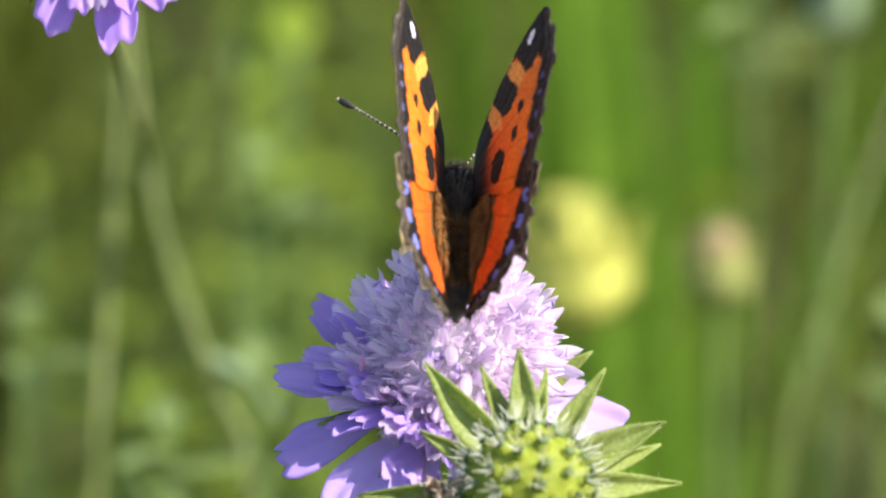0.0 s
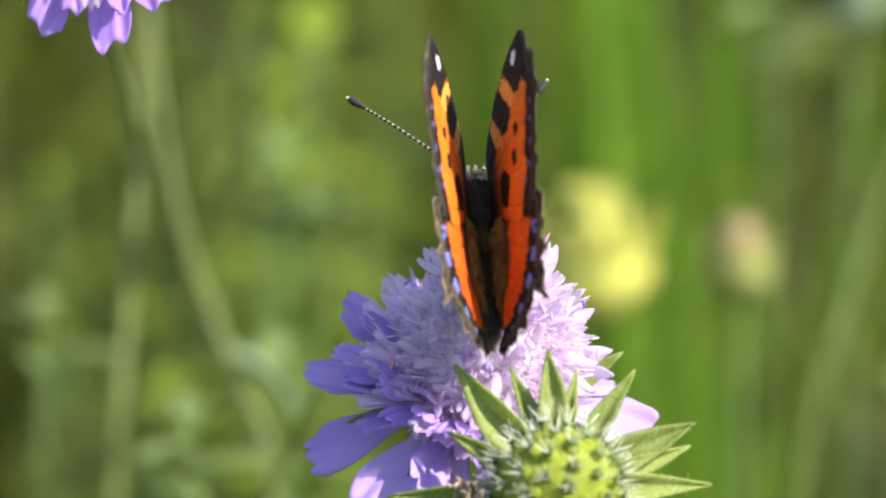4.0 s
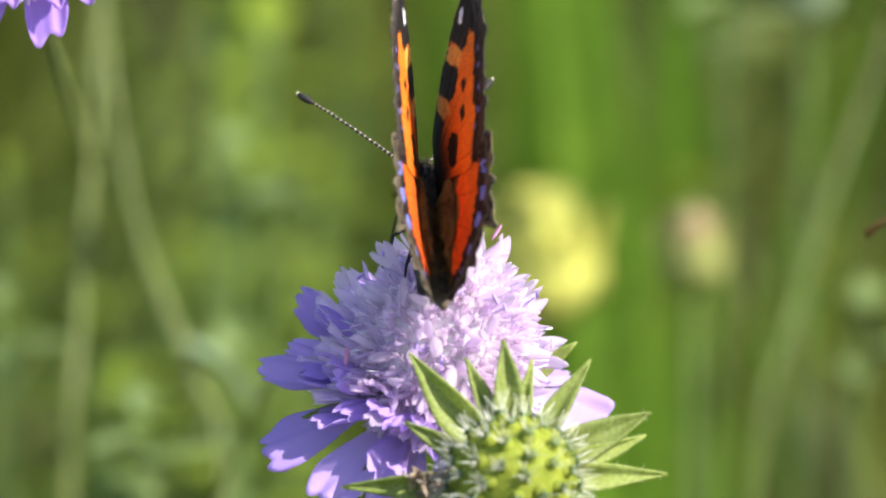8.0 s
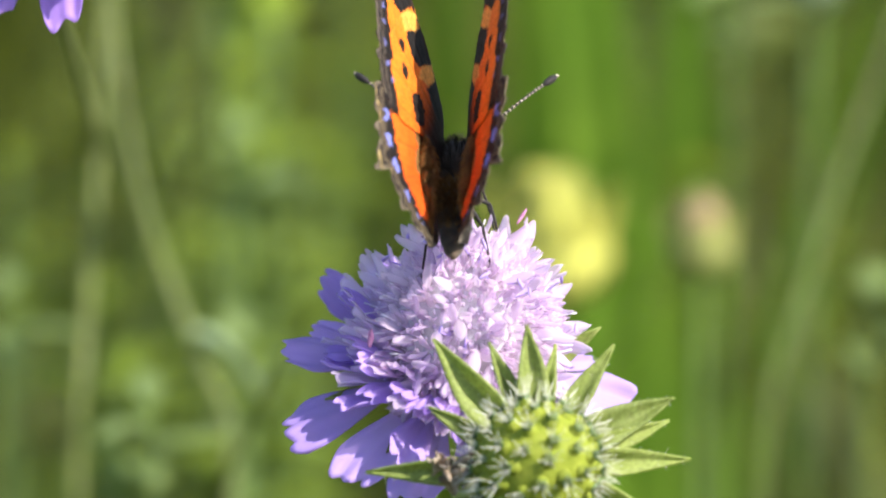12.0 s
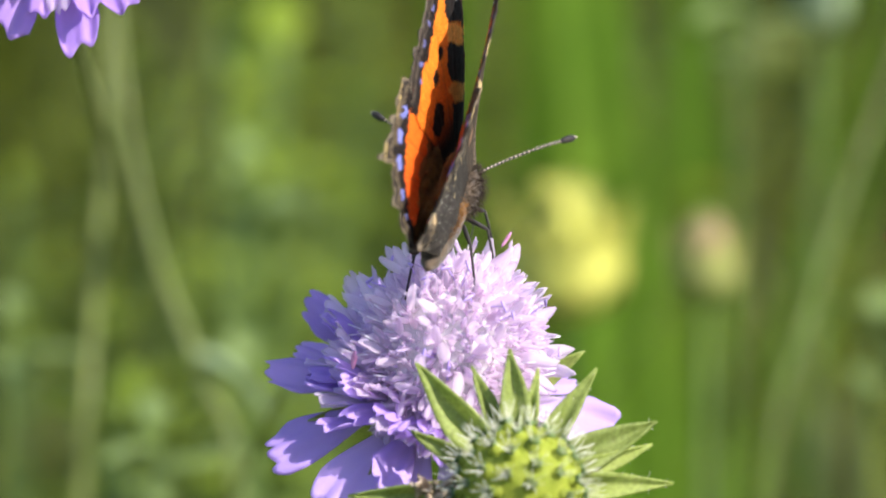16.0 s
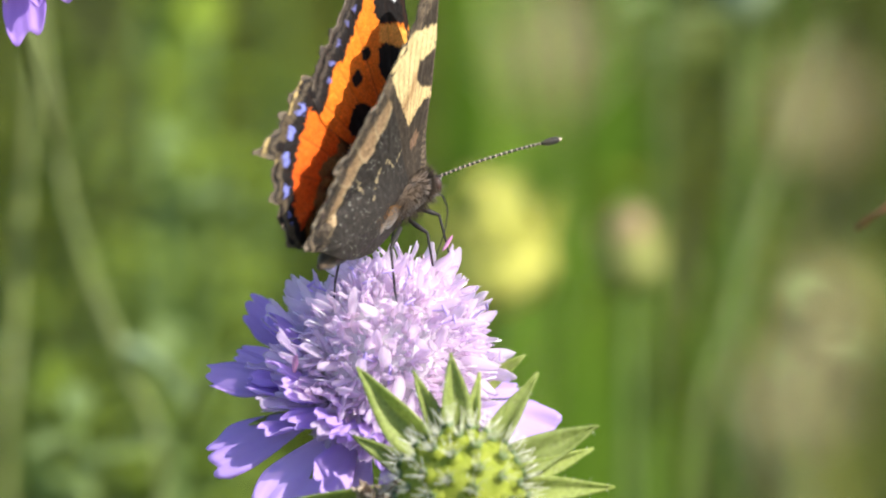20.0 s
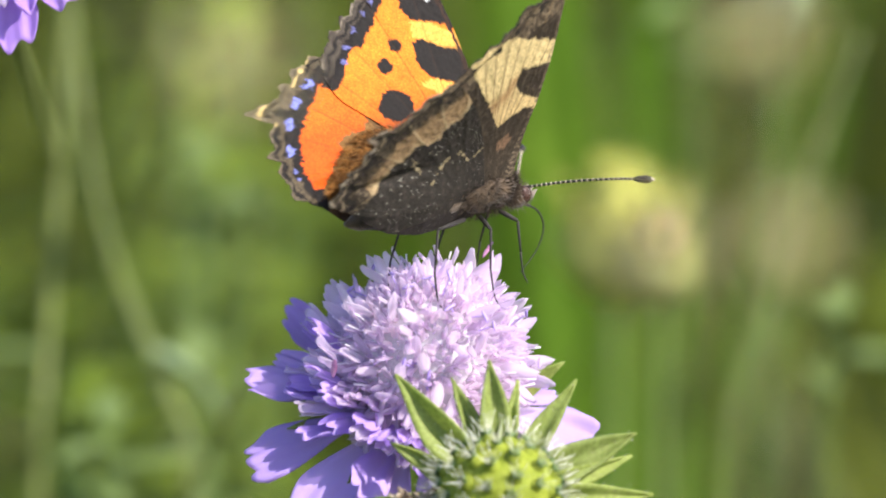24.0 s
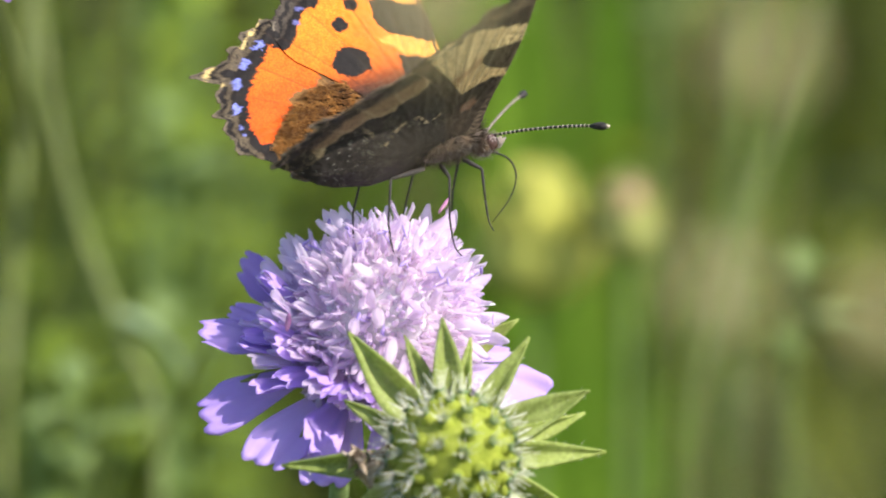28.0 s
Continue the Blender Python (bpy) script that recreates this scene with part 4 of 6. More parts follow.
def hind_under(q, warp):
    p = q + warp[:, :2] * 0.4
    col = np.tile(np.array(SMOKE), (len(q), 1))
    zig = [(-12.5, -2), (-11.8, 2.4), (-10.4, 4.4), (-9.4, 6.0), (-9.2, 7.2), (-7.4, 8.0), (-7.0, 9.2), (-5.0, 8.9), (-3.9, 9.3), (-3.5, 10.8), (-2.0, 11.2), (-1.4, 13.0), (0.4, 13.4), (2.0, 11.0), (5, 9), (5, 20), (-20, 20), (-20, -2)]
    outer = inside(zig, p)
    paint(col, outer, TAN)
    d = to_line(HIND_EDGE, q)
    streak = np.sin(d * 9.5 + warp[:, 0] * 4 + np.sin(np.arctan2(q[:, 1] - 1, q[:, 0] - 4) * 40) * 1.2)
    blend(col, outer * np.clip(streak, 0, 1) * 0.75, (0.10, 0.065, 0.04))
    blend(col, outer * np.clip(0.8 - to_line(zig[1:13], p), 0, 1) * 0.8, (0.46, 0.34, 0.19))
    blend(col, outer * np.clip((4.1 + 0.9 * warp[:, 1] - d) / 0.6, 0, 1) * 0.95, (0.026, 0.020, 0.016))
    blend(col, outer * (d < 4.2) * (warp[:, 2] > 0.28) * 0.7, (0.24, 0.18, 0.115))
    paint(col, np.abs(d - 1.6 - 0.4 * np.sin((q[:, 0] - q[:, 1]) * 2.3)) < 0.34, SMOKE)
    paint(col, np.abs(d - 0.95) < 0.14, (0.26, 0.195, 0.13))
    blend(col, ~outer * (warp[:, 1] > 0.3) * 0.55, (0.055, 0.042, 0.034))
    rnd = np.random.RandomState(4)
    paint(col, (rnd.rand(len(q)) < 0.012 * np.clip(np.linalg.norm(q - np.array((3, 1)), axis=1) / 8, 0.1, 1)) & ~outer, (0.40, 0.38, 0.32))
    for line in ([(-3, 3.9), (-1.6, 6.2), (0.2, 6.8), (1.6, 5.4), (3.2, 6.6)], [(-6.6, 7.4), (-5.6, 6.2), (-4.6, 5.4)], [(-6.2, 6.4), (-5.2, 6.9)]):
        paint(col, (to_line(line, p) < 0.12) & (warp[:, 0] > -0.1), (0.32, 0.25, 0.14))
    paint(col, d < 0.25, (0.24, 0.19, 0.14))
    return col


def wing_swell(a, b):
    """How far the wing sheet stands out from its plane: a twist, a flare behind and the trough that holds the abdomen."""
    low = np.maximum(b, 0)
    y = CAMBER * low * (24 - b) + TWIST * b * (9.2 - a) + FLARE * np.maximum(0, -a - 5) * b / 10
    trough = 2.1 / (1 + np.exp((low - 3.4) / 1.2)) * np.clip((a + 14.0) / 4, 0, 1) * (1 - 0.45 * np.clip((a + 3.0) / 5, 0, 1))
    crease = np.exp(-((low - 5.4 - 0.10 * a - 0.8) / 0.65) ** 2) * np.clip((a + 14.5) / 3, 0, 1) * np.clip((-2.0 - a) / 4, 0, 1)
    return y + trough - 0.38 * crease


def wing_mesh(name, outline, root, side, upper, under, lift):
    """A wing with two painted faces: the sheet swells outwards, its margin is scalloped."""
    n, m = 420, 96
    ring = closed_line(outline, n)
    rim_line = FORE_EDGE if outline is FORE else HIND_EDGE
    out = ring - np.array((0.0, 7.0))
    out /= np.linalg.norm(out, axis=1, keepdims=True)
    along = np.concatenate([[0], np.cumsum(np.linalg.norm(np.diff(ring, axis=0), axis=1))])
    tooth = 0.17 * np.sin(along * 3.3) + 0.10 * np.sin(along * 8.7 + 1) + 0.07 * np.sin(along * 17.0)
    ring = ring + out * (tooth * np.clip(1.6 - 4 * to_line(rim_line, ring), 0, 1))[:, None]
    s = np.linspace(0.0, 1.0, m) ** 0.8
    q = (np.array(root)[None, None] + s[:, None, None] * (ring[None] - np.array(root)[None, None])).reshape(-1, 2)
    a, b = q[:, 0], q[:, 1]
    warp = np.array([noise.noise_vector(Vector((x * 1.9, y * 1.9, 3.0))) for x, y in q[::1]])
    fine = np.array([noise.noise(Vector((x * 7, y * 7, 9.0))) for x, y in q])
    warp[:, 2] = fine
    warp[:, 0] += 0.35 * np.roll(fine, 7)
    warp[:, 1] += 0.35 * fine
    angle = np.arctan2(b - root[1], a - root[0])
    vein = np.full(len(q), 9.0)
    far = np.linalg.norm(q - np.array(root), axis=1)
    for k in range(10):
        at = math.pi * (0.42 + 0.075 * k) if outline is FORE else math.pi * (0.62 + 0.072 * k)
        vein = np.minimum(vein, np.abs((angle - at + math.pi) % (2 * math.pi) - math.pi) * far)
    swell = wing_swell(a, b)
    swell = swell + 0.05 * np.exp(-(vein / 0.3) ** 2) * np.clip((far - 3) / 5, 0, 1) + 0.07 * warp[:, 0] * np.clip(far / 12, 0, 1) + lift
    rim_d = to_line(FORE_EDGE if outline is FORE else HIND_EDGE, q)
    reach = np.maximum(0, 3.0 - rim_d)
    swell = swell + (0.025 * reach ** 2 + 0.045 * reach * np.sin((a - b) * 2.3)) * np.clip((7.5 - a) / 3, 0, 1)
    top, down = [], []
    for half, sheet in ((-0.035, top), (0.035, down)):
        sheet.append(np.stack([a, side * (swell + half), b], 1))
    verts = np.concatenate([top[0], down[0]]) * MM
    cols_up, cols_low = upper(q, warp), under(q, warp)
    blend(cols_up, np.exp(-(vein / 0.08) ** 2) * 0.45 * np.clip((far - 4) / 6, 0, 1), UMBER)
    blend(cols_low, np.exp(-(vein / 0.07) ** 2) * 0.6 * (cols_low[:, 0] > 0.07) * np.clip((far - 5) / 5, 0, 1), (0.60, 0.48, 0.28) if outline is HIND else (0.30, 0.20, 0.10))
    i, j = np.meshgrid(np.arange(m - 1), np.arange(n), indexing="ij")
    p0, p1 = i * n + j, i * n + (j + 1) % n
    quad = np.stack([p0, p1, p1 + n, p0 + n], -1).reshape(-1, 4)
    off = n * m
    first = quad if side > 0 else quad[:, ::-1]
    second = (quad[:, ::-1] if side > 0 else quad) + off
    e0 = (m - 1) * n + np.arange(n)
    e1 = (m - 1) * n + (np.arange(n) + 1) % n
    rim = np.stack([e0, e1, e1 + off, e0 + off], 1)
    faces = np.concatenate([first, second, rim if side > 0 else rim[:, ::-1]])
    me = mesh(name, verts.tolist(), faces.tolist())
    attr = me.attributes.new("pattern", "FLOAT_COLOR", "POINT")
    rgba = np.ones((2 * off, 4))
    rgba[:, :3] = np.concatenate([cols_up, cols_low])
    attr.data.foreach_set("color", rgba.ravel())
    return me


def fur(name, centre, radii, count, length, seed, lo=-1.0, back=0.4):
    """Fine hairs standing on a rounded body, combed backwards."""
    rnd = random.Random(seed)
    bits = []
    for k in range(count):
        zz, a = rnd.uniform(lo, 1), rnd.random() * 6.283
        r = math.sqrt(max(0, 1 - zz * zz))
        d = Vector((rnd.uniform(-0.9, 0.9), r * math.cos(a), zz))
        d = Vector((d.x, d.y * math.sqrt(1 - d.x ** 2), d.z * math.sqrt(1 - d.x ** 2)))
        p = Vector((centre[0] + d.x * radii[0], centre[1] + d.y * radii[1], centre[2] + d.z * radii[2]))
        e = d + Vector((-back, rnd.uniform(-0.3, 0.3), rnd.uniform(-0.2, 0.3)))
        h = length * rnd.uniform(0.5, 1.2)
        bits.append(tube_data([p - d * 0.1, p + d * h * 0.5, p + e.normalized() * h], [0.035, 0.026, 0.008], 3))
    return joined(name, bits)


def wing_hair(side):
    """Long golden-brown hairs on the inner half of the hindwing's upper face."""
    rnd = random.Random(60 + side)
    field = [(1.5, 1.6), (-1.5, 8.6), (-5.0, 8.6), (-8.4, 6.8), (-11.2, 3.0), (-9.0, 1.4)]
    spots = np.random.RandomState(60 + side).rand(9000, 2) * np.array((13.0, 7.6)) + np.array((-11.4, 1.2))
    spots = spots[inside(field, spots)][:1700]
    rise = wing_swell(spots[:, 0], spots[:, 1]) + 0.05
    bits = []
    for (a, b), y in zip(spots, rise):
        h = rnd.uniform(0.7, 1.9)
        p = Vector((a, side * y, b))
        q = p + Vector((-0.75 * h, -side * rnd.uniform(0.10, 0.42) * h, rnd.uniform(-0.25, 0.35) * h))
        bits.append(tube_data([p, p.lerp(q, 0.5) + Vector((0, -side * 0.10 * h, 0)), q], [0.055, 0.045, 0.012], 3))
    return joined("wing_hair", bits)


FEELER = {1: (Vector((10.6, 0.5, 1.2)), Vector((18.2, 11.2, 6.0))), -1: (Vector((10.6, -0.5, 1.2)), Vector((19.4, -10.1, 3.1)))}


def build_butterfly():
    thing = new("butterfly")
    feelers = []
    part("thorax", ball("thorax", (5.6, 0, 1.7), (4.3, 2.2, 2.3), 14, 18, 0.10, 1), BODY, thing, "dark hairy thorax")
    tagged(part("thorax_fur", fur("thorax_fur", (5.6, 0, 1.7), (4.3, 2.2, 2.3), 3000, 1.0, 2), FUR, thing), kind="stuff")
    rings = [(3.5, 1.4, 1.4), (1.5, 1.4, 1.6), (-1.5, 1.4, 1.75), (-4.5, 1.3, 1.65), (-7.5, 1.1, 1.4), (-9.8, 0.9, 1.0), (-11.4, 0.8, 0.3)]
    line = bend([(x, 0, z) for x, z, r in rings], 5)
    rr = np.interp([p.x for p in line][::-1], [r[0] for r in rings][::-1], [r[2] for r in rings][::-1])[::-1]
    rr = [r * (1 + 0.05 * math.sin(i * 1.26)) for i, r in enumerate(rr)]
    belly = tube("abdomen", line, rr, 18)
    belly.transform(Matrix.Diagonal((1, 0.95, 0.95, 1)))
    part("abdomen", belly, BODY, thing, "ringed dark brown abdomen")
    tagged(part("abdomen_fur", fur("abdomen_fur", (-2.5, 0, 1.4), (5.6, 1.3, 1.7), 2400, 0.95, 3, 0.2), FUR_GOLD, thing), kind="stuff")
    head = part("head", ball("head", (10.0, 0, 0.4), (1.3, 1.35, 1.25), 10, 14, 0.06, 5), BODY, thing, "small brown furry head")
    tagged(part("head_fur", fur("head_fur", (10.0, 0, 0.4), (1.3, 1.3, 1.25), 320, 0.7, 4, -1, -0.3), FUR_GREY, head), kind="stuff")
    for s in (1, -1):
        part("eye", ball("eye", (10.5, s * 0.95, 0.6), (0.75, 0.55, 0.85), 10, 12), EYE_DARK, head, "dark round eye")
        part("palp", tube("palp", [(10.8, s * 0.35, 0.0), (11.7, s * 0.4, 0.2), (12.5, s * 0.35, 0.7)], [0.42, 0.36, 0.10], 8), FUR_GREY, head)
        foot, tip = FEELER[s]
        line = bend([foot, foot.lerp(tip, 0.33) + Vector((0, 0, 0.3)), foot.lerp(tip, 0.70) + Vector((0, 0, 0.3)), tip], 9)
        feeler = part("antenna", tube("antenna", line, [0.13] * len(line), 6), LEG, thing, "thin ringed antenna")
        feelers.append(feeler)
        for i in range(2, len(line) - 4):
            d = (line[i + 1] - line[i]) * 0.22
            part("ring", tube("ring", [line[i], line[i] + d], [0.155, 0.155], 6), CREAM, feeler, "pale ring")
        e = line[-1]
        d = (line[-1] - line[-2]).normalized()
        part("club", tube("club", [e - d * 1.9, e - d * 1.4, e - d * 0.6, e - d * 0.1], [0.16, 0.34, 0.40, 0.24], 8), LEG, feeler, "black club")
        part("club_tip", tube("club_tip", [e - d * 0.12, e + d * 0.2], [0.23, 0.10], 8), CREAM, feeler, "cream tip")
    tongue = bend([(11.0, 0, -0.4), (12.9, -0.2, -1.6), (13.5, -0.3, -3.4), (12.6, -0.3, -5.4), (10.6, -0.2, -7.4)], 6)
    part("proboscis", tube("proboscis", tongue, [0.12 - 0.003 * i for i in range(len(tongue))], 6), LEG, head, "long curved proboscis")
    for s in (1, -1):
        for way in (((7.2, 0.9, -0.5), (8.5, 2.2, -1.5), (8.2, 3.0, -4.4), (8.2, 3.4, -6.4), (8.5, 3.8, -7.4)),
                    ((4.6, 1.1, -0.7), (4.2, 3.2, -1.5), (3.4, 4.1, -5.2), (3.3, 4.9, -7.8), (3.7, 5.6, -8.8)),
                    ((2.6, 1.1, -0.7), (-2.0, 2.6, -0.7), (-3.0, 3.3, -4.8), (-2.9, 3.7, -7.4), (-2.4, 4.1, -8.4))):
            pts = [Vector((x, s * y, z)) for x, y, z in way]
            leg = part("leg", tube("femur", [pts[0], pts[0].lerp(pts[1], 0.5), pts[1]], [0.24, 0.25, 0.16], 7), LEG, thing, "thin dark leg")
            part("tibia", tube("tibia", [pts[1], pts[1].lerp(pts[2], 0.5), pts[2]], [0.15, 0.13, 0.11], 6), LEG, leg)
            part("tarsus", tube("tarsus", bend(pts[2:], 3), [0.11, 0.10, 0.09, 0.08, 0.08, 0.07, 0.06], 6), LEG, leg)
    made = []
    for side, word in ((1, "left"), (-1, "right")):
        f = part(word + "_forewing", wing_mesh("forewing", FORE, (5.4, 1.0), side, fore_upper, fore_under, 0.0), WING, thing, "orange forewing with black and yellow patches, brown and cream beneath")
        h = part(word + "_hindwing", wing_mesh("hindwing", HIND, (3.0, 1.0), side, hind_upper, hind_under, 0.14), WING, thing, "hindwing with orange band and blue-spotted scalloped edge, dark beneath")
        tagged(part("wing_hair", wing_hair(side), FUR_GOLD, h), kind="stuff")
        made += [f, h]
    tagged(thing, "small tortoiseshell butterfly feeding on the lilac flower, wings half raised", "butterfly")
    return [thing] + made + feelers


# ---- the place ----
ground_sheet()
meadow_grass()
undergrowth()
wild_stems()
broad_blade(18, 18, 330, 640, 17, -9, 6, 1.0, "broad bright green grass blade standing upright")
broad_blade(11, 6, 420, 620, 12, -5, -10, 0.6, "broad bright green grass blade standing upright")
broad_blade(27, 8, 480, 640, 14, 4, 12, 0.8, "broad grass blade, green")
broad_blade(2, 16, 520, 640, 10, 1, -6, 0.5, "broad grass blade, green")
broad_blade(-14, 12, 560, 600, 9, 4, 15, 0.9, "broad grass blade, green")
broad_blade(38, 0, 440, 560, 4.5, 22, -8, 0.8, "slanting green grass blade")
broad_blade(34, -10, 400, 560, 4, 24, 5, 0.8, "slanting green grass blade")
yellow_home = spot(12.6, -2.8, 270)
yellow_bud = bud(12.6, -2.8, 270, 17.5, 16, "yellow-green flower head on a thin stem", YELLOW, YELLOW, 3, (6, 10))
bud(26.8, -1.8, 260, 9.6, 9, "pale rose and yellow flower bud on a thin stem", ROSE, BUD_GREEN, 4, (3, 12))
bud(38.0, 24.5, 300, 8.0, 10, "pale rose flower bud on a thin stem", ROSE, PALE_LEAF, 5, (-4, 10))
herb(-14.5, 16, 330, 150, "leafy yellow-green meadow herb", 21, 30, 12)
herb(-19.5, 20, 360, 150, "leafy yellow-green meadow herb", 22, 30, 11)
herb(-12.5, 3, 340, 120, "leafy yellow-green meadow herb", 23, 26, 11)
herb(-32, -12, 400, 120, "leafy yellow-green meadow herb", 24, 22, 14)
herb(-40, 2, 380, 120, "leafy yellow-green meadow herb", 25, 22, 12)
long_stem("bare_stem", [(-30.8, 30, 195), (-31.6, 10, 197), (-33.0, -10, 199), (-34.0, -26, 201)], 0.7, PALE_STEM, "pale upright plant stem behind the flowers")
long_stem("bare_stem", [(-31.0, 26, 190), (-29.2, 10, 192), (-26.4, -2, 194), (-22.2, -13, 196), (-19.0, -24, 198)], 0.7, PALE_STEM, "pale slanting plant stem with a grey-green leaf", ((-22.7, -11, 196), 14, 8, -75, -35))
long_stem("bare_stem", [(46.0, 20, 230), (41.0, 6, 230), (36.5, -8, 230), (33.0, -24, 230)], 0.6, PALE_STEM, "thin slanting grass stem")
for u, v, w, n in ((-25, 11, 470, 31), (-20, 5, 520, 32), (-15, 9, 480, 33), (-24, -7, 450, 34), (-30, 15, 560, 35), (-7, 21, 600, 36), (3, 23, 560, 37), (-18, -3, 430, 38), (-37, -6, 500, 39), (-9.5, 2, 430, 41), (-14, -4, 450, 42), (-6, 9, 520, 43)):
    herb(u, v, w, 70, "leafy yellow-green meadow herb", n, 20, 10)
herb(-29.5, -20, 210, 60, "pale leafy herb low in the grass", 26, 14, 11)
herb(-17.0, -20, 240, 60, "pale leafy herb low in the grass", 27, 12, 10)
# herbs added as sunlit glints, their brightness put into the paler leaf colour
for u, v, w, n in ((-26.5, -21, 190, 61), (-17.8, -15, 210, 62), (-40.5, -10, 220, 63), (-17.5, 5, 240, 65), (43.5, -10, 230, 68), (31, 22, 260, 71)):
    herb(u, v, w, 14, "small meadow herb with soft green leaves", n, 4, 8, SOFT_LEAF)

flower_home = spot(0.6, -14.2, 0)
EXTRAS = (("anther", ANTHER, (-8.4, 3.2, -8.5), (0.1, 1, -0.2), 0.9, 0.32, "rose-pink anther"), ("style", ANTHER, (6.2, 15.0, -2.0), (0.5, 0.8, 0), 0.9, 0.2, "purple-pink style"),
          ("anther", STAMEN, (-0.9, 4.0, -11.0), (1, 0.1, 0), 1.2, 0.2, "violet anther"), ("anther", STAMEN, (0.7, 2.4, -11.0), (0.1, 1, 0), 1.1, 0.2, "violet anther"))
RAYS = ((150, 11.2, 4.2, 12, -40), (166, 9.4, 2.6, 2, -30), (184, 12.0, 4.8, 1, -16), (197, 9.0, 3.0, 8, 14), (209, 13.8, 6.0, -14, -10), (222, 9.6, 3.8, 2, 16), (236, 13.3, 6.2, -14, 4), (250, 11.5, 4.6, -4, -14),
        (258, 13.0, 6.0, -17, 8), (281, 10.0, 4.8, -12, 0), (312, 10.0, 4.6, -4, 0), (359, 12.9, 6.2, 2, 18), (22, 9.0, 3.6, 10, 0), (58, 9.0, 3.6, 15, 0), (92, 9.5, 3.6, 15, 0), (122, 10.0, 3.6, 15, 0))
flower, _ = scabious(flower_home, seen_dir(0.20, 0.80, -0.56), RAYS, "lilac scabious flower in full bloom with violet outer petals", 4, extras=EXTRAS)
_d = RIGHT * 0.83 + UP * 0.56
_m = Matrix((_d.cross(-AWAY), _d, -AWAY)).transposed().to_4x4()
part("bract", shell("bract", leaf_grid(9.6, 3.0, 0.3, -0.1, 10, 5), 0.2), BRACT, flower, "pale green bract behind the petals", Matrix.Translation((RIGHT * 6.0 - UP * 1.2 + AWAY * 3) * MM) @ _m)
far_home = spot(-33.8, 35.5, 8)
FAR_RAYS = ((254, 9.9, 4.1, -4, 0), (265, 8.3, 3.3, 6, 0), (279, 11.3, 4.4, -6, 0), (285, 9.4, 3.3, 10, 0), (297, 9.2, 3.9, 0, 0), (325, 7.2, 3.8, 0, 0), (0, 8.1, 3.6, 0, 0), (40, 8.6, 3.4, 8, 0), (80, 8.6, 3.4, 10, 0), (120, 8.6, 3.4, 10, 0), (165, 7.2, 3.6, 0, 0))
# the stem's sunlit paleness is put into its colour (PALE_STEM)
far_flower, _ = scabious(far_home, seen_dir(0.0, 0.42, -0.90), FAR_RAYS, "lilac scabious flower with drooping sunlit petals", 9, 110, 8, 0, (-14, 340), 1.0, 1, PALE_STEM, 22, (0, 300), (), FAR_VIOLET, 0.45)
seed_home = spot(8.3, -23.2, -22)
seed_head, _ = build_seed_head(seed_home)
butterfly, left_forewing, left_hindwing, right_forewing, right_hindwing, left_antenna, right_antenna = build_butterfly()

dry_low, low_home = dry_grass("dry_grass", 30, -12, -330, 2.6, "dry straw-coloured grass stalk swaying close to the lens", 51)
dry_high, high_home = dry_grass("dry_grass", 34, 12, -340, 3.0, "dry straw-coloured grass stalk swaying close to the lens", 52)
dry_veil, veil_home = dry_grass("dry_grass", -34, 12, -350, 4.5, "dry straw-coloured grass stalk swaying close to the lens", 53, 12)
dry_side, side_home = dry_grass("dry_grass", 40, -4, -320, 2.6, "dry straw-coloured grass stalk swaying close to the lens", 54)
rust_leaf, rust_home = dry_leaf(51.0, 5.4, 40)
PIVOT = spot(16.3, -16.2, 0)


def sway(home, u, v, roll=0.0):
    """A head moved by the wind, by millimetres right and up, turned by roll degrees."""
    turn = Matrix.Translation(PIVOT) @ Matrix.Rotation(radians(roll), 4, AWAY) @ Matrix.Translation(-PIVOT)
    return Matrix.Translation((RIGHT * u + UP * v) * MM) @ turn @ Matrix.Translation(home)


def perch(u, v, heading, pitch, roll):
    """The butterfly's place and stance; heading runs clockwise from straight away."""
    return (Matrix.Translation(spot(u, v, -8.0)) @ Matrix.Rotation(radians(90 - heading), 4, "Z") @ Matrix.Rotation(radians(-pitch), 4, "Y")
            @ Matrix.Rotation(radians(roll), 4, "X"))


def hinge(side, angle, toe=0.0):
    """A wing opened by an angle from upright; toe turns its rear edge inwards."""
    root = Matrix.Translation((5 * MM, 0, 0))
    return pose(0, side * HINGE_Y * MM, 1.0 * MM, -side * angle) @ root @ Matrix.Rotation(radians(side * toe), 4, "Z") @ root.inverted()


def feel(side, x, y, z):
    """An antenna swung on its foot so that its tip points to (x, y, z) on the body."""
    foot, tip = FEELER[side]
    swing = (tip - foot).rotation_difference(Vector((x, y, z)) - foot).to_matrix().to_4x4()
    return Matrix.Translation(foot * MM) @ swing @ Matrix.Translation(foot * -MM)


def blown(home, w, u, v):
    """A grass stalk bent over so that its head stands at (u, v): it leans from its root and dips."""
    to = spot(u, v, w)
    deep = home.z + 0.02
    lean = math.atan2(to.x - home.x, deep)
    root = Vector((home.x, home.y, -0.02))
    m = Matrix.Translation(root) @ Matrix.Rotation(lean, 4, "Y") @ Matrix.Translation((0, 0, deep))
    return Matrix.Translation((0, to.y - home.y, to.z - m.translation.z)) @ m


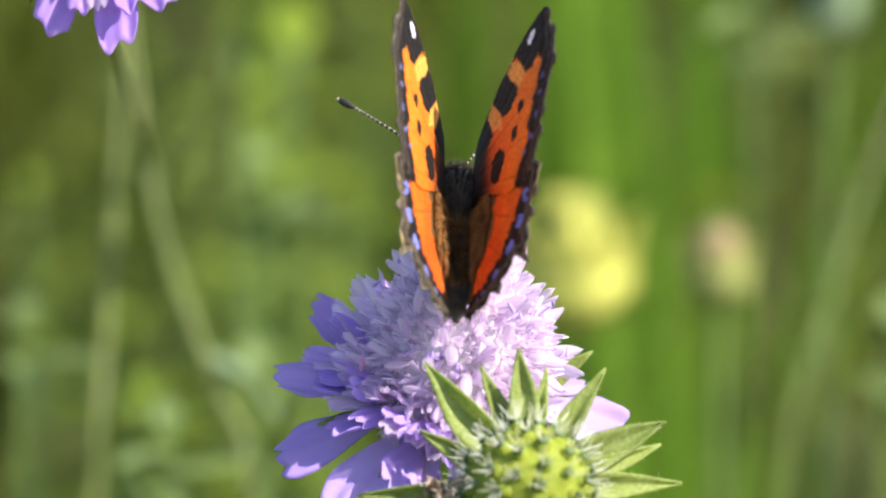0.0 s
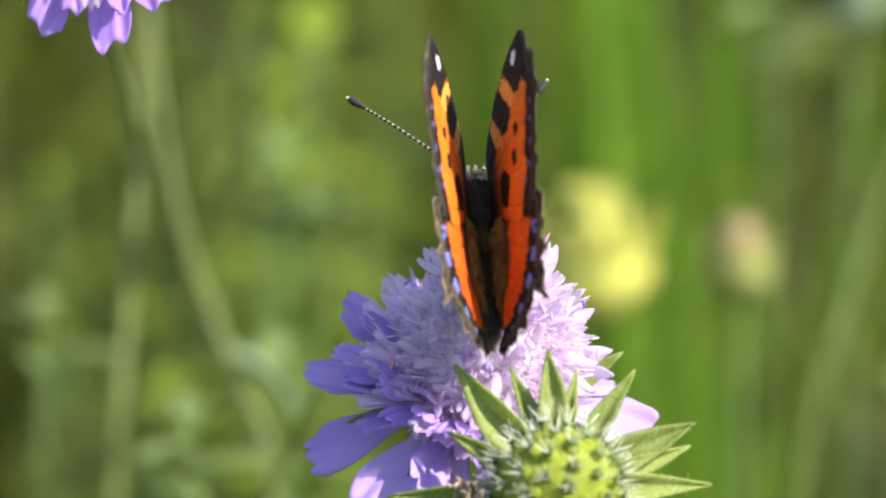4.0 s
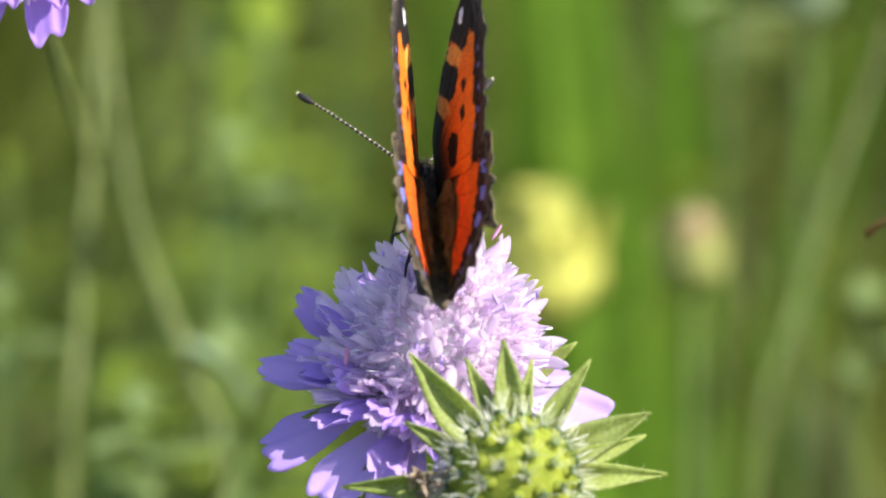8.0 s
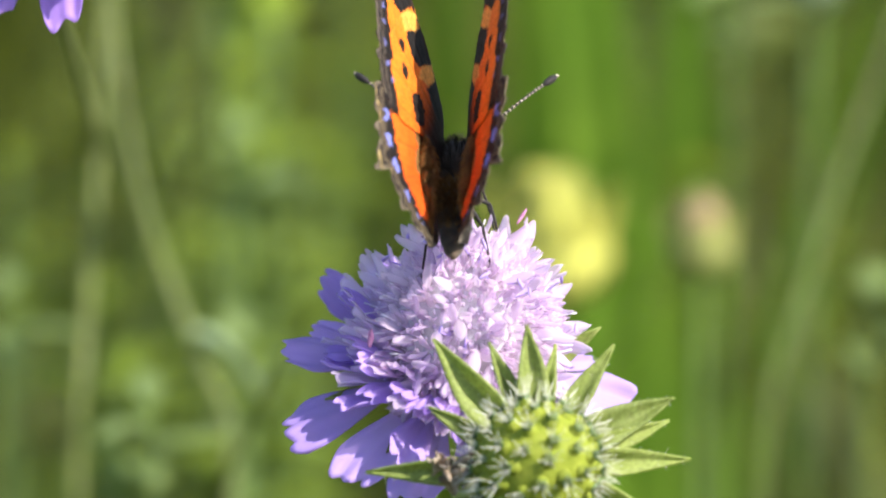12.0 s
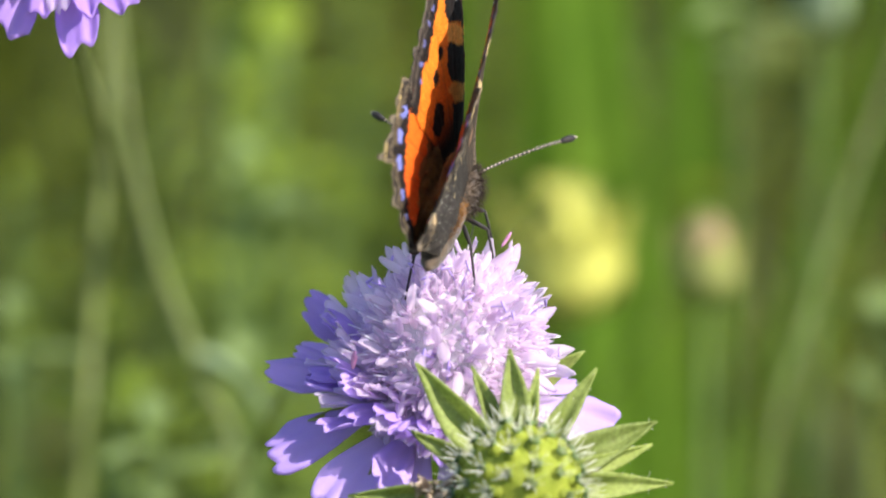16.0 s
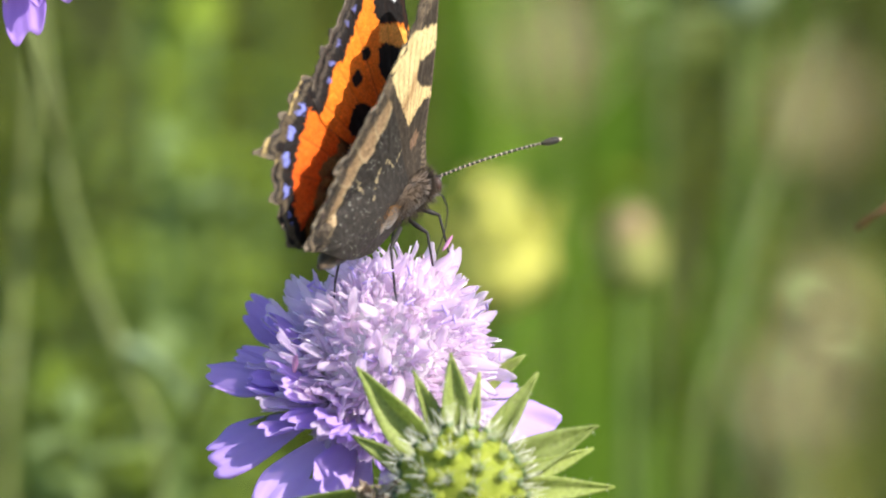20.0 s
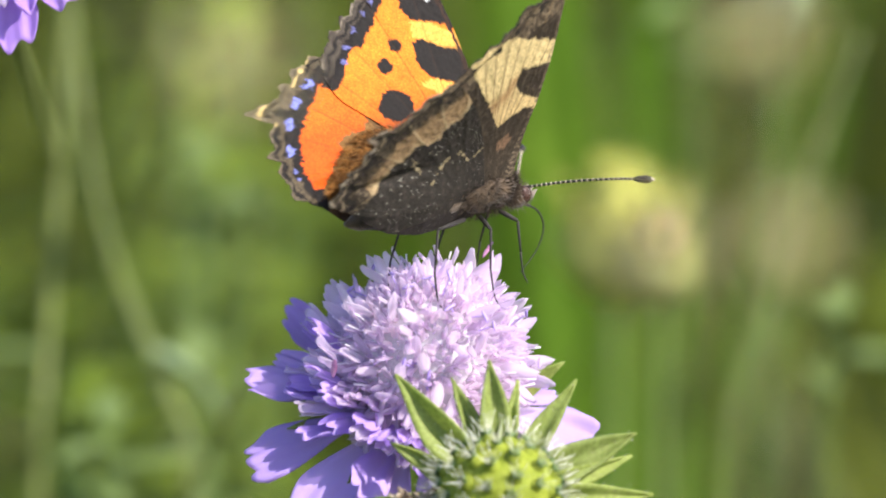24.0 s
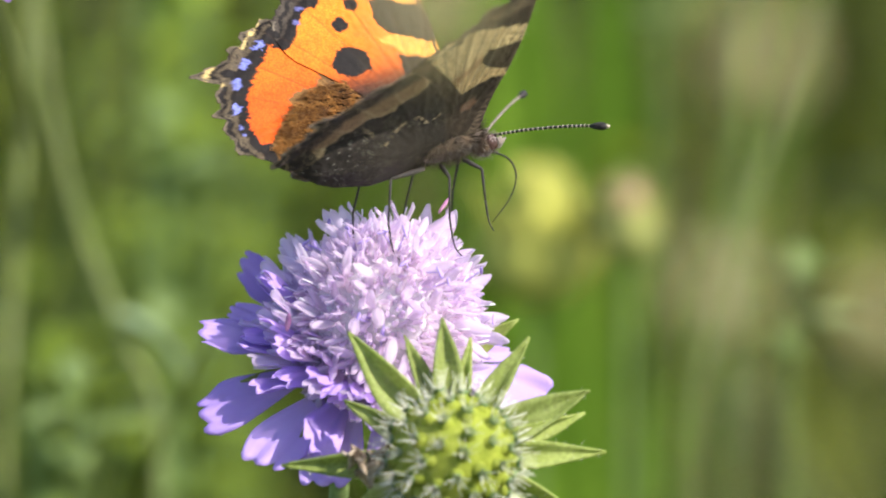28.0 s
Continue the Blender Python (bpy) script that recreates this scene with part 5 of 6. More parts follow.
def motions():
    """All that moves: the heads sway in the wind, the butterfly turns and opens its wings."""
    walk(seed_head, [
        (0, sway(seed_home, 0.00, -0.00)), (0.5, sway(seed_home, 1.10, 0.06)), (1, sway(seed_home, 3.25, 0.39)), (1.5, sway(seed_home, 4.73, 0.88)), 
        (2, sway(seed_home, 3.74, 1.16)), (2.5, sway(seed_home, 1.87, -0.11)), (3, sway(seed_home, 0.11, -1.04)), (3.5, sway(seed_home, -0.06, -0.99)), 
        (4, sway(seed_home, 0.82, -0.71)), (4.5, sway(seed_home, 1.87, -0.55)), (6.5, sway(seed_home, 1.16, -0.71)), (7, sway(seed_home, 0.82, -1.16)), 
        (7.5, sway(seed_home, 0.71, -0.77)), (8, sway(seed_home, 1.04, -0.66)), (8.5, sway(seed_home, 1.76, -0.71)), (9, sway(seed_home, 1.98, -0.55)), 
        (9.5, sway(seed_home, 1.43, -0.60)), (10, sway(seed_home, 0.66, -0.94)), (10.5, sway(seed_home, 0.88, -0.94)), (11, sway(seed_home, 1.71, -0.49)), 
        (11.5, sway(seed_home, 2.37, -0.11)), (12, sway(seed_home, 2.53, -0.49)), (12.5, sway(seed_home, 2.04, -0.49)), (14.5, sway(seed_home, 1.10, -1.71)), 
        (15, sway(seed_home, 2.69, -0.77)), (15.5, sway(seed_home, 2.25, -0.28)), (16, sway(seed_home, 0.39, -0.60)), (16.5, sway(seed_home, -0.66, -0.77)), 
        (17, sway(seed_home, 0.33, -0.82)), (17.5, sway(seed_home, 1.81, -0.11)), (18, sway(seed_home, 2.81, 0.44)), (18.5, sway(seed_home, 2.64, -0.06)), 
        (19, sway(seed_home, 1.54, 0.60)), (19.5, sway(seed_home, 1.49, -0.39)), (20, sway(seed_home, 2.04, -1.93)), (20.5, sway(seed_home, 1.71, -1.59)), 
        (21, sway(seed_home, 2.20, -1.04)), (21.5, sway(seed_home, 2.61, -1.81)), (23.5, sway(seed_home, 2.76, -1.84)), (24, sway(seed_home, 2.63, -1.84)), 
        (24.5, sway(seed_home, 2.39, -1.79)), (25, sway(seed_home, 2.19, -1.84)), (25.5, sway(seed_home, 1.97, -1.79)), (26, sway(seed_home, 1.84, -1.70)), 
        (26.5, sway(seed_home, 1.93, -1.59)), (27, sway(seed_home, 1.88, -1.51)), (27.5, sway(seed_home, 1.69, -1.44)), (28, sway(seed_home, 1.49, -1.43)), ])
    walk(flower, [
        (0, sway(flower_home, 0.00, -0.00, 0.00)), (0.5, sway(flower_home, 1.10, 0.06, 0.01)), (1, sway(flower_home, 3.25, 0.39, 0.73)), 
        (1.5, sway(flower_home, 4.73, 0.88, 0.73)), (2, sway(flower_home, 3.74, 1.16, 0.85)), (2.5, sway(flower_home, 1.87, -0.11, 0.61)), 
        (3, sway(flower_home, 0.11, -1.04, 0.42)), (3.5, sway(flower_home, -0.06, -0.99, 0.44)), (4, sway(flower_home, 0.82, -0.71, 0.70)), 
        (4.5, sway(flower_home, 1.87, -0.55, 0.57)), (6.5, sway(flower_home, 1.16, -0.71, 0.51)), (7, sway(flower_home, 0.82, -1.16, 0.40)), 
        (7.5, sway(flower_home, 0.71, -0.77, 0.00)), (8, sway(flower_home, 1.04, -0.66, -0.32)), (8.5, sway(flower_home, 1.76, -0.71, -0.29)), 
        (9, sway(flower_home, 1.98, -0.55, -0.08)), (9.5, sway(flower_home, 1.43, -0.60, 0.02)), (10, sway(flower_home, 0.66, -0.94, -0.19)), 
        (10.5, sway(flower_home, 0.88, -0.94, 0.13)), (11, sway(flower_home, 1.71, -0.49, 0.29)), (11.5, sway(flower_home, 2.37, -0.11, -0.16)), 
        (12, sway(flower_home, 2.53, -0.49, 0.27)), (12.5, sway(flower_home, 2.04, -0.49, -0.01)), (14.5, sway(flower_home, 1.10, -1.71, 1.05)), 
        (15, sway(flower_home, 2.69, -0.77, 1.62)), (15.5, sway(flower_home, 2.25, -0.28, 1.59)), (16, sway(flower_home, 0.39, -0.60, 0.79)), 
        (16.5, sway(flower_home, -0.66, -0.77, 0.06)), (17, sway(flower_home, 0.33, -0.82, 0.58)), (17.5, sway(flower_home, 1.81, -0.11, 1.47)), 
        (18, sway(flower_home, 2.81, 0.44, 1.56)), (18.5, sway(flower_home, 2.64, -0.06, 1.28)), (19, sway(flower_home, 1.54, 0.60, 0.94)), 
        (19.5, sway(flower_home, 1.49, -0.39, 0.60)), (20, sway(flower_home, 2.04, -1.93, 0.91)), (20.5, sway(flower_home, 1.71, -1.59, 0.10)), 
        (21, sway(flower_home, 2.20, -1.04, -0.27)), (21.5, sway(flower_home, 2.61, -1.81, 1.05)), (23.5, sway(flower_home, 2.76, -1.84, 0.51)), 
        (24, sway(flower_home, 2.63, -1.84, 1.46)), (24.5, sway(flower_home, 2.39, -1.79, 0.58)), (25, sway(flower_home, 2.19, -1.84, 1.25)), 
        (25.5, sway(flower_home, 1.97, -1.79, 0.60)), (26, sway(flower_home, 1.84, -1.70, 1.13)), (26.5, sway(flower_home, 1.93, -1.59, 1.13)), 
        (27, sway(flower_home, 1.88, -1.51, 0.97)), (27.5, sway(flower_home, 1.69, -1.44, 1.44)), (28, sway(flower_home, 1.49, -1.43, 2.44)), ])
    walk(far_flower, [
        (0, sway(far_home, 0.00, -0.00)), (0.5, sway(far_home, -0.88, -1.38)), (1, sway(far_home, -2.25, -1.04)), (1.5, sway(far_home, -3.90, -0.77)), 
        (2, sway(far_home, -4.51, -0.11)), (2.5, sway(far_home, -2.48, 0.06)), (3, sway(far_home, -1.71, 0.49)), (3.5, sway(far_home, -2.37, 0.28)), 
        (4, sway(far_home, -2.69, -0.60)), (4.5, sway(far_home, -3.30, -1.38)), (6.5, sway(far_home, -2.31, -0.60)), (7, sway(far_home, -1.59, -0.28)), 
        (7.5, sway(far_home, -2.42, 0.17)), (8, sway(far_home, -4.24, -0.88)), (8.5, sway(far_home, -4.51, -1.93)), (9, sway(far_home, -3.96, -1.38)), 
        (9.5, sway(far_home, -3.41, -0.44)), (10, sway(far_home, -2.69, -0.00)), (10.5, sway(far_home, -2.15, 0.17)), (11, sway(far_home, -2.64, -0.11)), 
        (11.5, sway(far_home, -3.58, -0.44)), (12, sway(far_home, -3.58, -0.71)), (12.5, sway(far_home, -3.46, -0.71)), (14.5, sway(far_home, -2.69, -0.44)), 
        (15, sway(far_home, -2.69, -0.66)), (15.5, sway(far_home, -2.81, -0.77)), (16, sway(far_home, -2.53, -0.88)), (16.5, sway(far_home, -1.43, 0.22)), 
        (17, sway(far_home, -0.71, 0.66)), (17.5, sway(far_home, -1.38, -0.44)), (18, sway(far_home, -2.75, -0.94)), (18.5, sway(far_home, -3.14, -0.82)), 
        (19, sway(far_home, -3.19, 0.44)), (19.5, sway(far_home, -1.71, -1.21)), (20, sway(far_home, -0.17, -0.60)), (20.5, sway(far_home, -2.86, 1.98)), 
        (21, sway(far_home, -4.40, 2.09)), (21.5, sway(far_home, -2.94, -0.55)), (23.5, sway(far_home, -3.29, -2.78)), (24, sway(far_home, -4.14, -0.63)), 
        (24.5, sway(far_home, -4.15, -1.51)), (25, sway(far_home, -3.53, -2.67)), (25.5, sway(far_home, -3.04, -3.33)), (26, sway(far_home, -2.56, -2.08)), 
        (26.5, sway(far_home, -0.88, -0.28)), (27, sway(far_home, -1.09, 0.63)), (27.5, sway(far_home, -1.28, 0.49)), (28, sway(far_home, -2.75, -0.33)), ])
    walk(butterfly, [
        (0, perch(1.34, -0.14, 0.2, 26.1, -1.1)), (0.5, perch(1.87, -0.78, -1.3, 24.1, -0.3)), (1, perch(4.45, -0.52, -0.9, 24.9, 0.6)), (1.5, perch(6.12, -0.09, -0.8, 26.9, 0.3)),
        (2, perch(5.28, 0.24, -1.5, 28.7, -1.2)), (2.5, perch(3.22, -0.96, -3.1, 31.0, -1.9)), (3, perch(0.94, -2.03, -4.7, 34.5, -2.3)), (3.5, perch(0.75, -2.14, -5.4, 34.5, -1.7)),
        (4, perch(1.78, -2.26, -5.9, 34.4, -0.5)), (4.5, perch(2.90, -1.87, -8.7, 31.8, -0.7)), (6.5, perch(1.97, -1.15, -3.8, 29.2, -1.9)), (7, perch(1.68, -1.85, -4.6, 23.4, -1.7)),
        (7.5, perch(1.34, -1.34, -5.1, 20.5, -2.4)), (8, perch(1.34, -1.14, -6.7, 21.7, -3.8)), (8.5, perch(2.01, -1.21, -7.3, 24.1, -4.0)), (9, perch(2.40, -0.99, -6.8, 24.6, -4.0)),
        (9.5, perch(1.90, -1.03, -6.1, 22.9, -3.2)), (10, perch(0.91, -1.46, -5.9, 20.0, -2.5)), (10.5, perch(1.36, -1.39, -4.2, 21.6, -0.9)), (11, perch(2.58, -0.44, -1.2, 18.4, -0.1)),
        (11.5, perch(3.08, 0.02, -0.0, 17.3, 0.5)), (12, perch(3.00, 0.92, 1.5, 12.9, -1.9)), (12.5, perch(2.80, 0.38, 1.2, 12.5, -4.3)), (14.5, perch(2.57, 0.63, 12.5, 14.5, 1.0)),
        (15, perch(4.64, 1.53, 13.0, 13.7, 1.7)), (15.5, perch(4.09, 1.61, 12.3, 10.4, 2.6)), (16, perch(1.74, 1.30, 10.3, 9.4, 2.6)), (16.5, perch(0.38, 1.31, 10.4, 11.1, 2.5)),
        (17, perch(1.29, 0.98, 13.0, 15.6, 2.5)), (17.5, perch(3.19, 1.66, 13.9, 15.5, 2.9)), (18, perch(4.20, 2.17, 14.2, 15.6, 3.1)), (18.5, perch(3.40, 1.10, 16.4, 14.2, 2.9)),
        (19, perch(2.47, 2.20, 19.7, 13.1, 2.9)), (19.5, perch(2.00, 1.55, 22.1, 11.6, 2.2)), (20, perch(2.23, 0.30, 29.1, 9.7, 1.2)), (20.5, perch(1.15, 0.92, 33.1, 8.6, -1.5)),
        (21, perch(1.90, 1.70, 31.8, 10.0, -1.1)), (21.5, perch(3.29, 1.04, 34.3, 10.8, -2.5)), (23.5, perch(3.79, 1.65, 46.8, 13.8, 3.0)), (24, perch(4.89, 2.59, 49.9, -0.4, -0.2)),
        (24.5, perch(4.28, 2.54, 52.5, -2.8, -1.2)), (25, perch(4.20, 2.72, 53.2, -2.5, -1.3)), (25.5, perch(3.78, 2.59, 53.0, -1.1, -2.2)), (26, perch(3.90, 2.73, 52.9, -1.9, -3.1)),
        (26.5, perch(4.06, 2.80, 54.0, -1.3, -3.5)), (27, perch(3.84, 2.68, 54.6, -1.8, -4.7)), (27.5, perch(3.98, 3.19, 57.2, -0.9, -5.1)), (28, perch(4.23, 3.77, 59.0, 2.1, -3.0)), ])
    walk(left_forewing, [
        (0, hinge(1, 9.2, 2.3)), (0.5, hinge(1, -3.1, 1.3)), (1, hinge(1, -2.4, 0.9)), (1.5, hinge(1, -0.5, 1.2)),
        (2, hinge(1, 3.1, 2.0)), (2.5, hinge(1, 9.1, 2.4)), (3, hinge(1, 13.0, 2.7)), (3.5, hinge(1, 10.9, 2.6)),
        (4, hinge(1, 11.8, 2.2)), (4.5, hinge(1, 14.3, 1.9)), (6.5, hinge(1, 26.5, 0.6)), (7, hinge(1, 9.3, -0.2)),
        (7.5, hinge(1, 1.6, -0.4)), (8, hinge(1, 2.6, -0.4)), (8.5, hinge(1, 3.8, -0.3)), (9, hinge(1, 4.2, -0.2)),
        (9.5, hinge(1, 1.7, -0.1)), (10, hinge(1, 0.4, 0.0)), (10.5, hinge(1, 1.5, 0.1)), (11, hinge(1, 8.8, -0.3)),
        (11.5, hinge(1, 10.7, -0.3)), (12, hinge(1, 12.3, -0.4)), (12.5, hinge(1, 5.2, -0.3)), (14.5, hinge(1, -1.7, 0.2)),
        (15, hinge(1, 0.1, 0.1)), (15.5, hinge(1, 0.2, 0.2)), (16, hinge(1, 1.2, 0.4)), (16.5, hinge(1, 2.3, 0.0)),
        (17, hinge(1, 2.5, -0.6)), (17.5, hinge(1, 1.3, -1.0)), (18, hinge(1, -0.3, -1.1)), (18.5, hinge(1, -0.6, -1.0)),
        (19, hinge(1, -1.9, -0.4)), (19.5, hinge(1, -0.2, 0.3)), (20, hinge(1, -0.2, 0.9)), (20.5, hinge(1, 4.5, 0.9)),
        (21, hinge(1, -0.8, 0.7)), (21.5, hinge(1, 1.4, 0.2)), (23.5, hinge(1, 14.3, -0.4)), (24, hinge(1, 28.1, -0.2)),
        (24.5, hinge(1, 34.6, -0.3)), (25, hinge(1, 33.6, -0.2)), (25.5, hinge(1, 33.4, -0.2)), (26, hinge(1, 31.0, -0.2)),
        (26.5, hinge(1, 20.1, -0.0)), (27, hinge(1, 17.9, 0.2)), (27.5, hinge(1, 21.1, 0.4)), (28, hinge(1, 33.6, -0.0)), ])
    walk(left_hindwing, [
        (0, hinge(1, 9.2, 2.3)), (0.5, hinge(1, -3.1, 1.3)), (1, hinge(1, -2.4, 0.9)), (1.5, hinge(1, -0.5, 1.2)),
        (2, hinge(1, 3.1, 2.0)), (2.5, hinge(1, 9.1, 2.4)), (3, hinge(1, 13.0, 2.7)), (3.5, hinge(1, 10.9, 2.6)),
        (4, hinge(1, 11.8, 2.2)), (4.5, hinge(1, 14.3, 1.9)), (6.5, hinge(1, 26.5, 0.6)), (7, hinge(1, 9.3, -0.2)),
        (7.5, hinge(1, 1.6, -0.4)), (8, hinge(1, 2.6, -0.4)), (8.5, hinge(1, 3.8, -0.3)), (9, hinge(1, 4.2, -0.2)),
        (9.5, hinge(1, 1.7, -0.1)), (10, hinge(1, 0.4, 0.0)), (10.5, hinge(1, 1.5, 0.1)), (11, hinge(1, 8.8, -0.3)),
        (11.5, hinge(1, 10.7, -0.3)), (12, hinge(1, 12.3, -0.4)), (12.5, hinge(1, 5.2, -0.3)), (14.5, hinge(1, -1.7, 0.2)),
        (15, hinge(1, 0.1, 0.1)), (15.5, hinge(1, 0.2, 0.2)), (16, hinge(1, 1.2, 0.4)), (16.5, hinge(1, 2.3, 0.0)),
        (17, hinge(1, 2.5, -0.6)), (17.5, hinge(1, 1.3, -1.0)), (18, hinge(1, -0.3, -1.1)), (18.5, hinge(1, -0.6, -1.0)),
        (19, hinge(1, -1.9, -0.4)), (19.5, hinge(1, -0.2, 0.3)), (20, hinge(1, -0.2, 0.9)), (20.5, hinge(1, 4.5, 0.9)),
        (21, hinge(1, -0.8, 0.7)), (21.5, hinge(1, 1.4, 0.2)), (23.5, hinge(1, 14.3, -0.4)), (24, hinge(1, 28.1, -0.2)),
        (24.5, hinge(1, 34.6, -0.3)), (25, hinge(1, 33.6, -0.2)), (25.5, hinge(1, 33.4, -0.2)), (26, hinge(1, 31.0, -0.2)),
        (26.5, hinge(1, 20.1, -0.0)), (27, hinge(1, 17.9, 0.2)), (27.5, hinge(1, 21.1, 0.4)), (28, hinge(1, 33.6, -0.0)), ])
    walk(right_forewing, [
        (0, hinge(-1, 19.7, 3.0)), (0.5, hinge(-1, 2.1, 1.4)), (1, hinge(-1, 1.4, 0.8)), (1.5, hinge(-1, 2.7, 1.2)),
        (2, hinge(-1, 5.2, 2.3)), (2.5, hinge(-1, 9.1, 2.5)), (3, hinge(-1, 9.5, 2.7)), (3.5, hinge(-1, 5.4, 2.7)),
        (4, hinge(-1, 5.3, 2.7)), (4.5, hinge(-1, 6.3, 2.3)), (6.5, hinge(-1, 15.8, 1.7)), (7, hinge(-1, 14.0, 3.1)),
        (7.5, hinge(-1, 10.4, 3.7)), (8, hinge(-1, 10.1, 3.6)), (8.5, hinge(-1, 11.3, 3.5)), (9, hinge(-1, 10.9, 3.6)),
        (9.5, hinge(-1, 8.0, 3.8)), (10, hinge(-1, 4.9, 3.7)), (10.5, hinge(-1, 4.9, 3.6)), (11, hinge(-1, 9.2, 3.3)),
        (11.5, hinge(-1, 11.3, 3.2)), (12, hinge(-1, 10.5, 2.9)), (12.5, hinge(-1, 6.9, 3.6)), (14.5, hinge(-1, 15.4, 4.8)),
        (15, hinge(-1, 12.7, 4.8)), (15.5, hinge(-1, 9.3, 5.0)), (16, hinge(-1, 6.8, 5.2)), (16.5, hinge(-1, 6.6, 5.3)),
        (17, hinge(-1, 6.7, 5.4)), (17.5, hinge(-1, 7.0, 5.4)), (18, hinge(-1, 6.5, 5.3)), (18.5, hinge(-1, 7.1, 5.0)),
        (19, hinge(-1, 8.6, 4.4)), (19.5, hinge(-1, 11.2, 3.4)), (20, hinge(-1, 10.1, 2.5)), (20.5, hinge(-1, 11.0, 1.2)),
        (21, hinge(-1, 12.7, 0.3)), (21.5, hinge(-1, 17.7, -0.2)), (23.5, hinge(-1, 23.9, -0.1)), (24, hinge(-1, 24.3, -0.0)),
        (24.5, hinge(-1, 27.1, -0.0)), (25, hinge(-1, 27.3, -0.0)), (25.5, hinge(-1, 27.3, -0.0)), (26, hinge(-1, 26.5, -0.1)),
        (26.5, hinge(-1, 19.4, -0.0)), (27, hinge(-1, 17.1, 0.0)), (27.5, hinge(-1, 22.2, 0.1)), (28, hinge(-1, 42.1, -0.1)), ])
    walk(right_hindwing, [
        (0, hinge(-1, 19.7, 3.0)), (0.5, hinge(-1, 2.1, 1.4)), (1, hinge(-1, 1.4, 0.8)), (1.5, hinge(-1, 2.7, 1.2)),
        (2, hinge(-1, 5.2, 2.3)), (2.5, hinge(-1, 9.1, 2.5)), (3, hinge(-1, 9.5, 2.7)), (3.5, hinge(-1, 5.4, 2.7)),
        (4, hinge(-1, 5.3, 2.7)), (4.5, hinge(-1, 6.3, 2.3)), (6.5, hinge(-1, 15.8, 1.7)), (7, hinge(-1, 14.0, 3.1)),
        (7.5, hinge(-1, 10.4, 3.7)), (8, hinge(-1, 10.1, 3.6)), (8.5, hinge(-1, 11.3, 3.5)), (9, hinge(-1, 10.9, 3.6)),
        (9.5, hinge(-1, 8.0, 3.8)), (10, hinge(-1, 4.9, 3.7)), (10.5, hinge(-1, 4.9, 3.6)), (11, hinge(-1, 9.2, 3.3)),
        (11.5, hinge(-1, 11.3, 3.2)), (12, hinge(-1, 10.5, 2.9)), (12.5, hinge(-1, 6.9, 3.6)), (14.5, hinge(-1, 15.4, 4.8)),
        (15, hinge(-1, 12.7, 4.8)), (15.5, hinge(-1, 9.3, 5.0)), (16, hinge(-1, 6.8, 5.2)), (16.5, hinge(-1, 6.6, 5.3)),
        (17, hinge(-1, 6.7, 5.4)), (17.5, hinge(-1, 7.0, 5.4)), (18, hinge(-1, 6.5, 5.3)), (18.5, hinge(-1, 7.1, 5.0)),
        (19, hinge(-1, 8.6, 4.4)), (19.5, hinge(-1, 11.2, 3.4)), (20, hinge(-1, 10.1, 2.5)), (20.5, hinge(-1, 11.0, 1.2)),
        (21, hinge(-1, 12.7, 0.3)), (21.5, hinge(-1, 17.7, -0.2)), (23.5, hinge(-1, 23.9, -0.1)), (24, hinge(-1, 24.3, -0.0)),
        (24.5, hinge(-1, 27.1, -0.0)), (25, hinge(-1, 27.3, -0.0)), (25.5, hinge(-1, 27.3, -0.0)), (26, hinge(-1, 26.5, -0.1)),
        (26.5, hinge(-1, 19.4, -0.0)), (27, hinge(-1, 17.1, 0.0)), (27.5, hinge(-1, 22.2, 0.1)), (28, hinge(-1, 42.1, -0.1)), ])
    walk(left_antenna, [
        (0, feel(1, 18.8, 11.5, 3.7)), (0.5, feel(1, 18.4, 11.3, 5.4)), (1, feel(1, 17.6, 11.3, 6.8)), (1.5, feel(1, 17.8, 11.2, 6.7)), (2, feel(1, 17.6, 11.3, 6.7)),
        (2.5, feel(1, 17.6, 11.4, 6.4)), (3, feel(1, 17.9, 11.6, 5.6)), (3.5, feel(1, 18.0, 11.6, 5.4)), (4, feel(1, 17.4, 11.9, 5.5)), (4.5, feel(1, 18.1, 11.8, 4.4)),
        (7, feel(1, 18.6, 11.7, 3.6)), (7.5, feel(1, 18.6, 10.8, 6.2)), (8, feel(1, 18.7, 10.9, 5.9)), (8.5, feel(1, 18.5, 11.2, 5.5)), (9, feel(1, 18.7, 11.0, 5.6)),
        (9.5, feel(1, 19.0, 10.3, 6.6)), (10, feel(1, 18.9, 10.8, 5.8)), (10.5, feel(1, 19.2, 9.6, 7.3)), (11, feel(1, 19.9, 10.0, 5.5)), (11.5, feel(1, 19.7, 10.2, 5.6)),
        (12, feel(1, 19.9, 10.1, 5.3)), (12.5, feel(1, 19.8, 9.5, 6.7)), (16, feel(1, 19.5, 11.1, 3.2)), (26, feel(1, 20.6, 10.2, 1.9)), (28, feel(1, 21.1, 9.6, 2.3)), ])
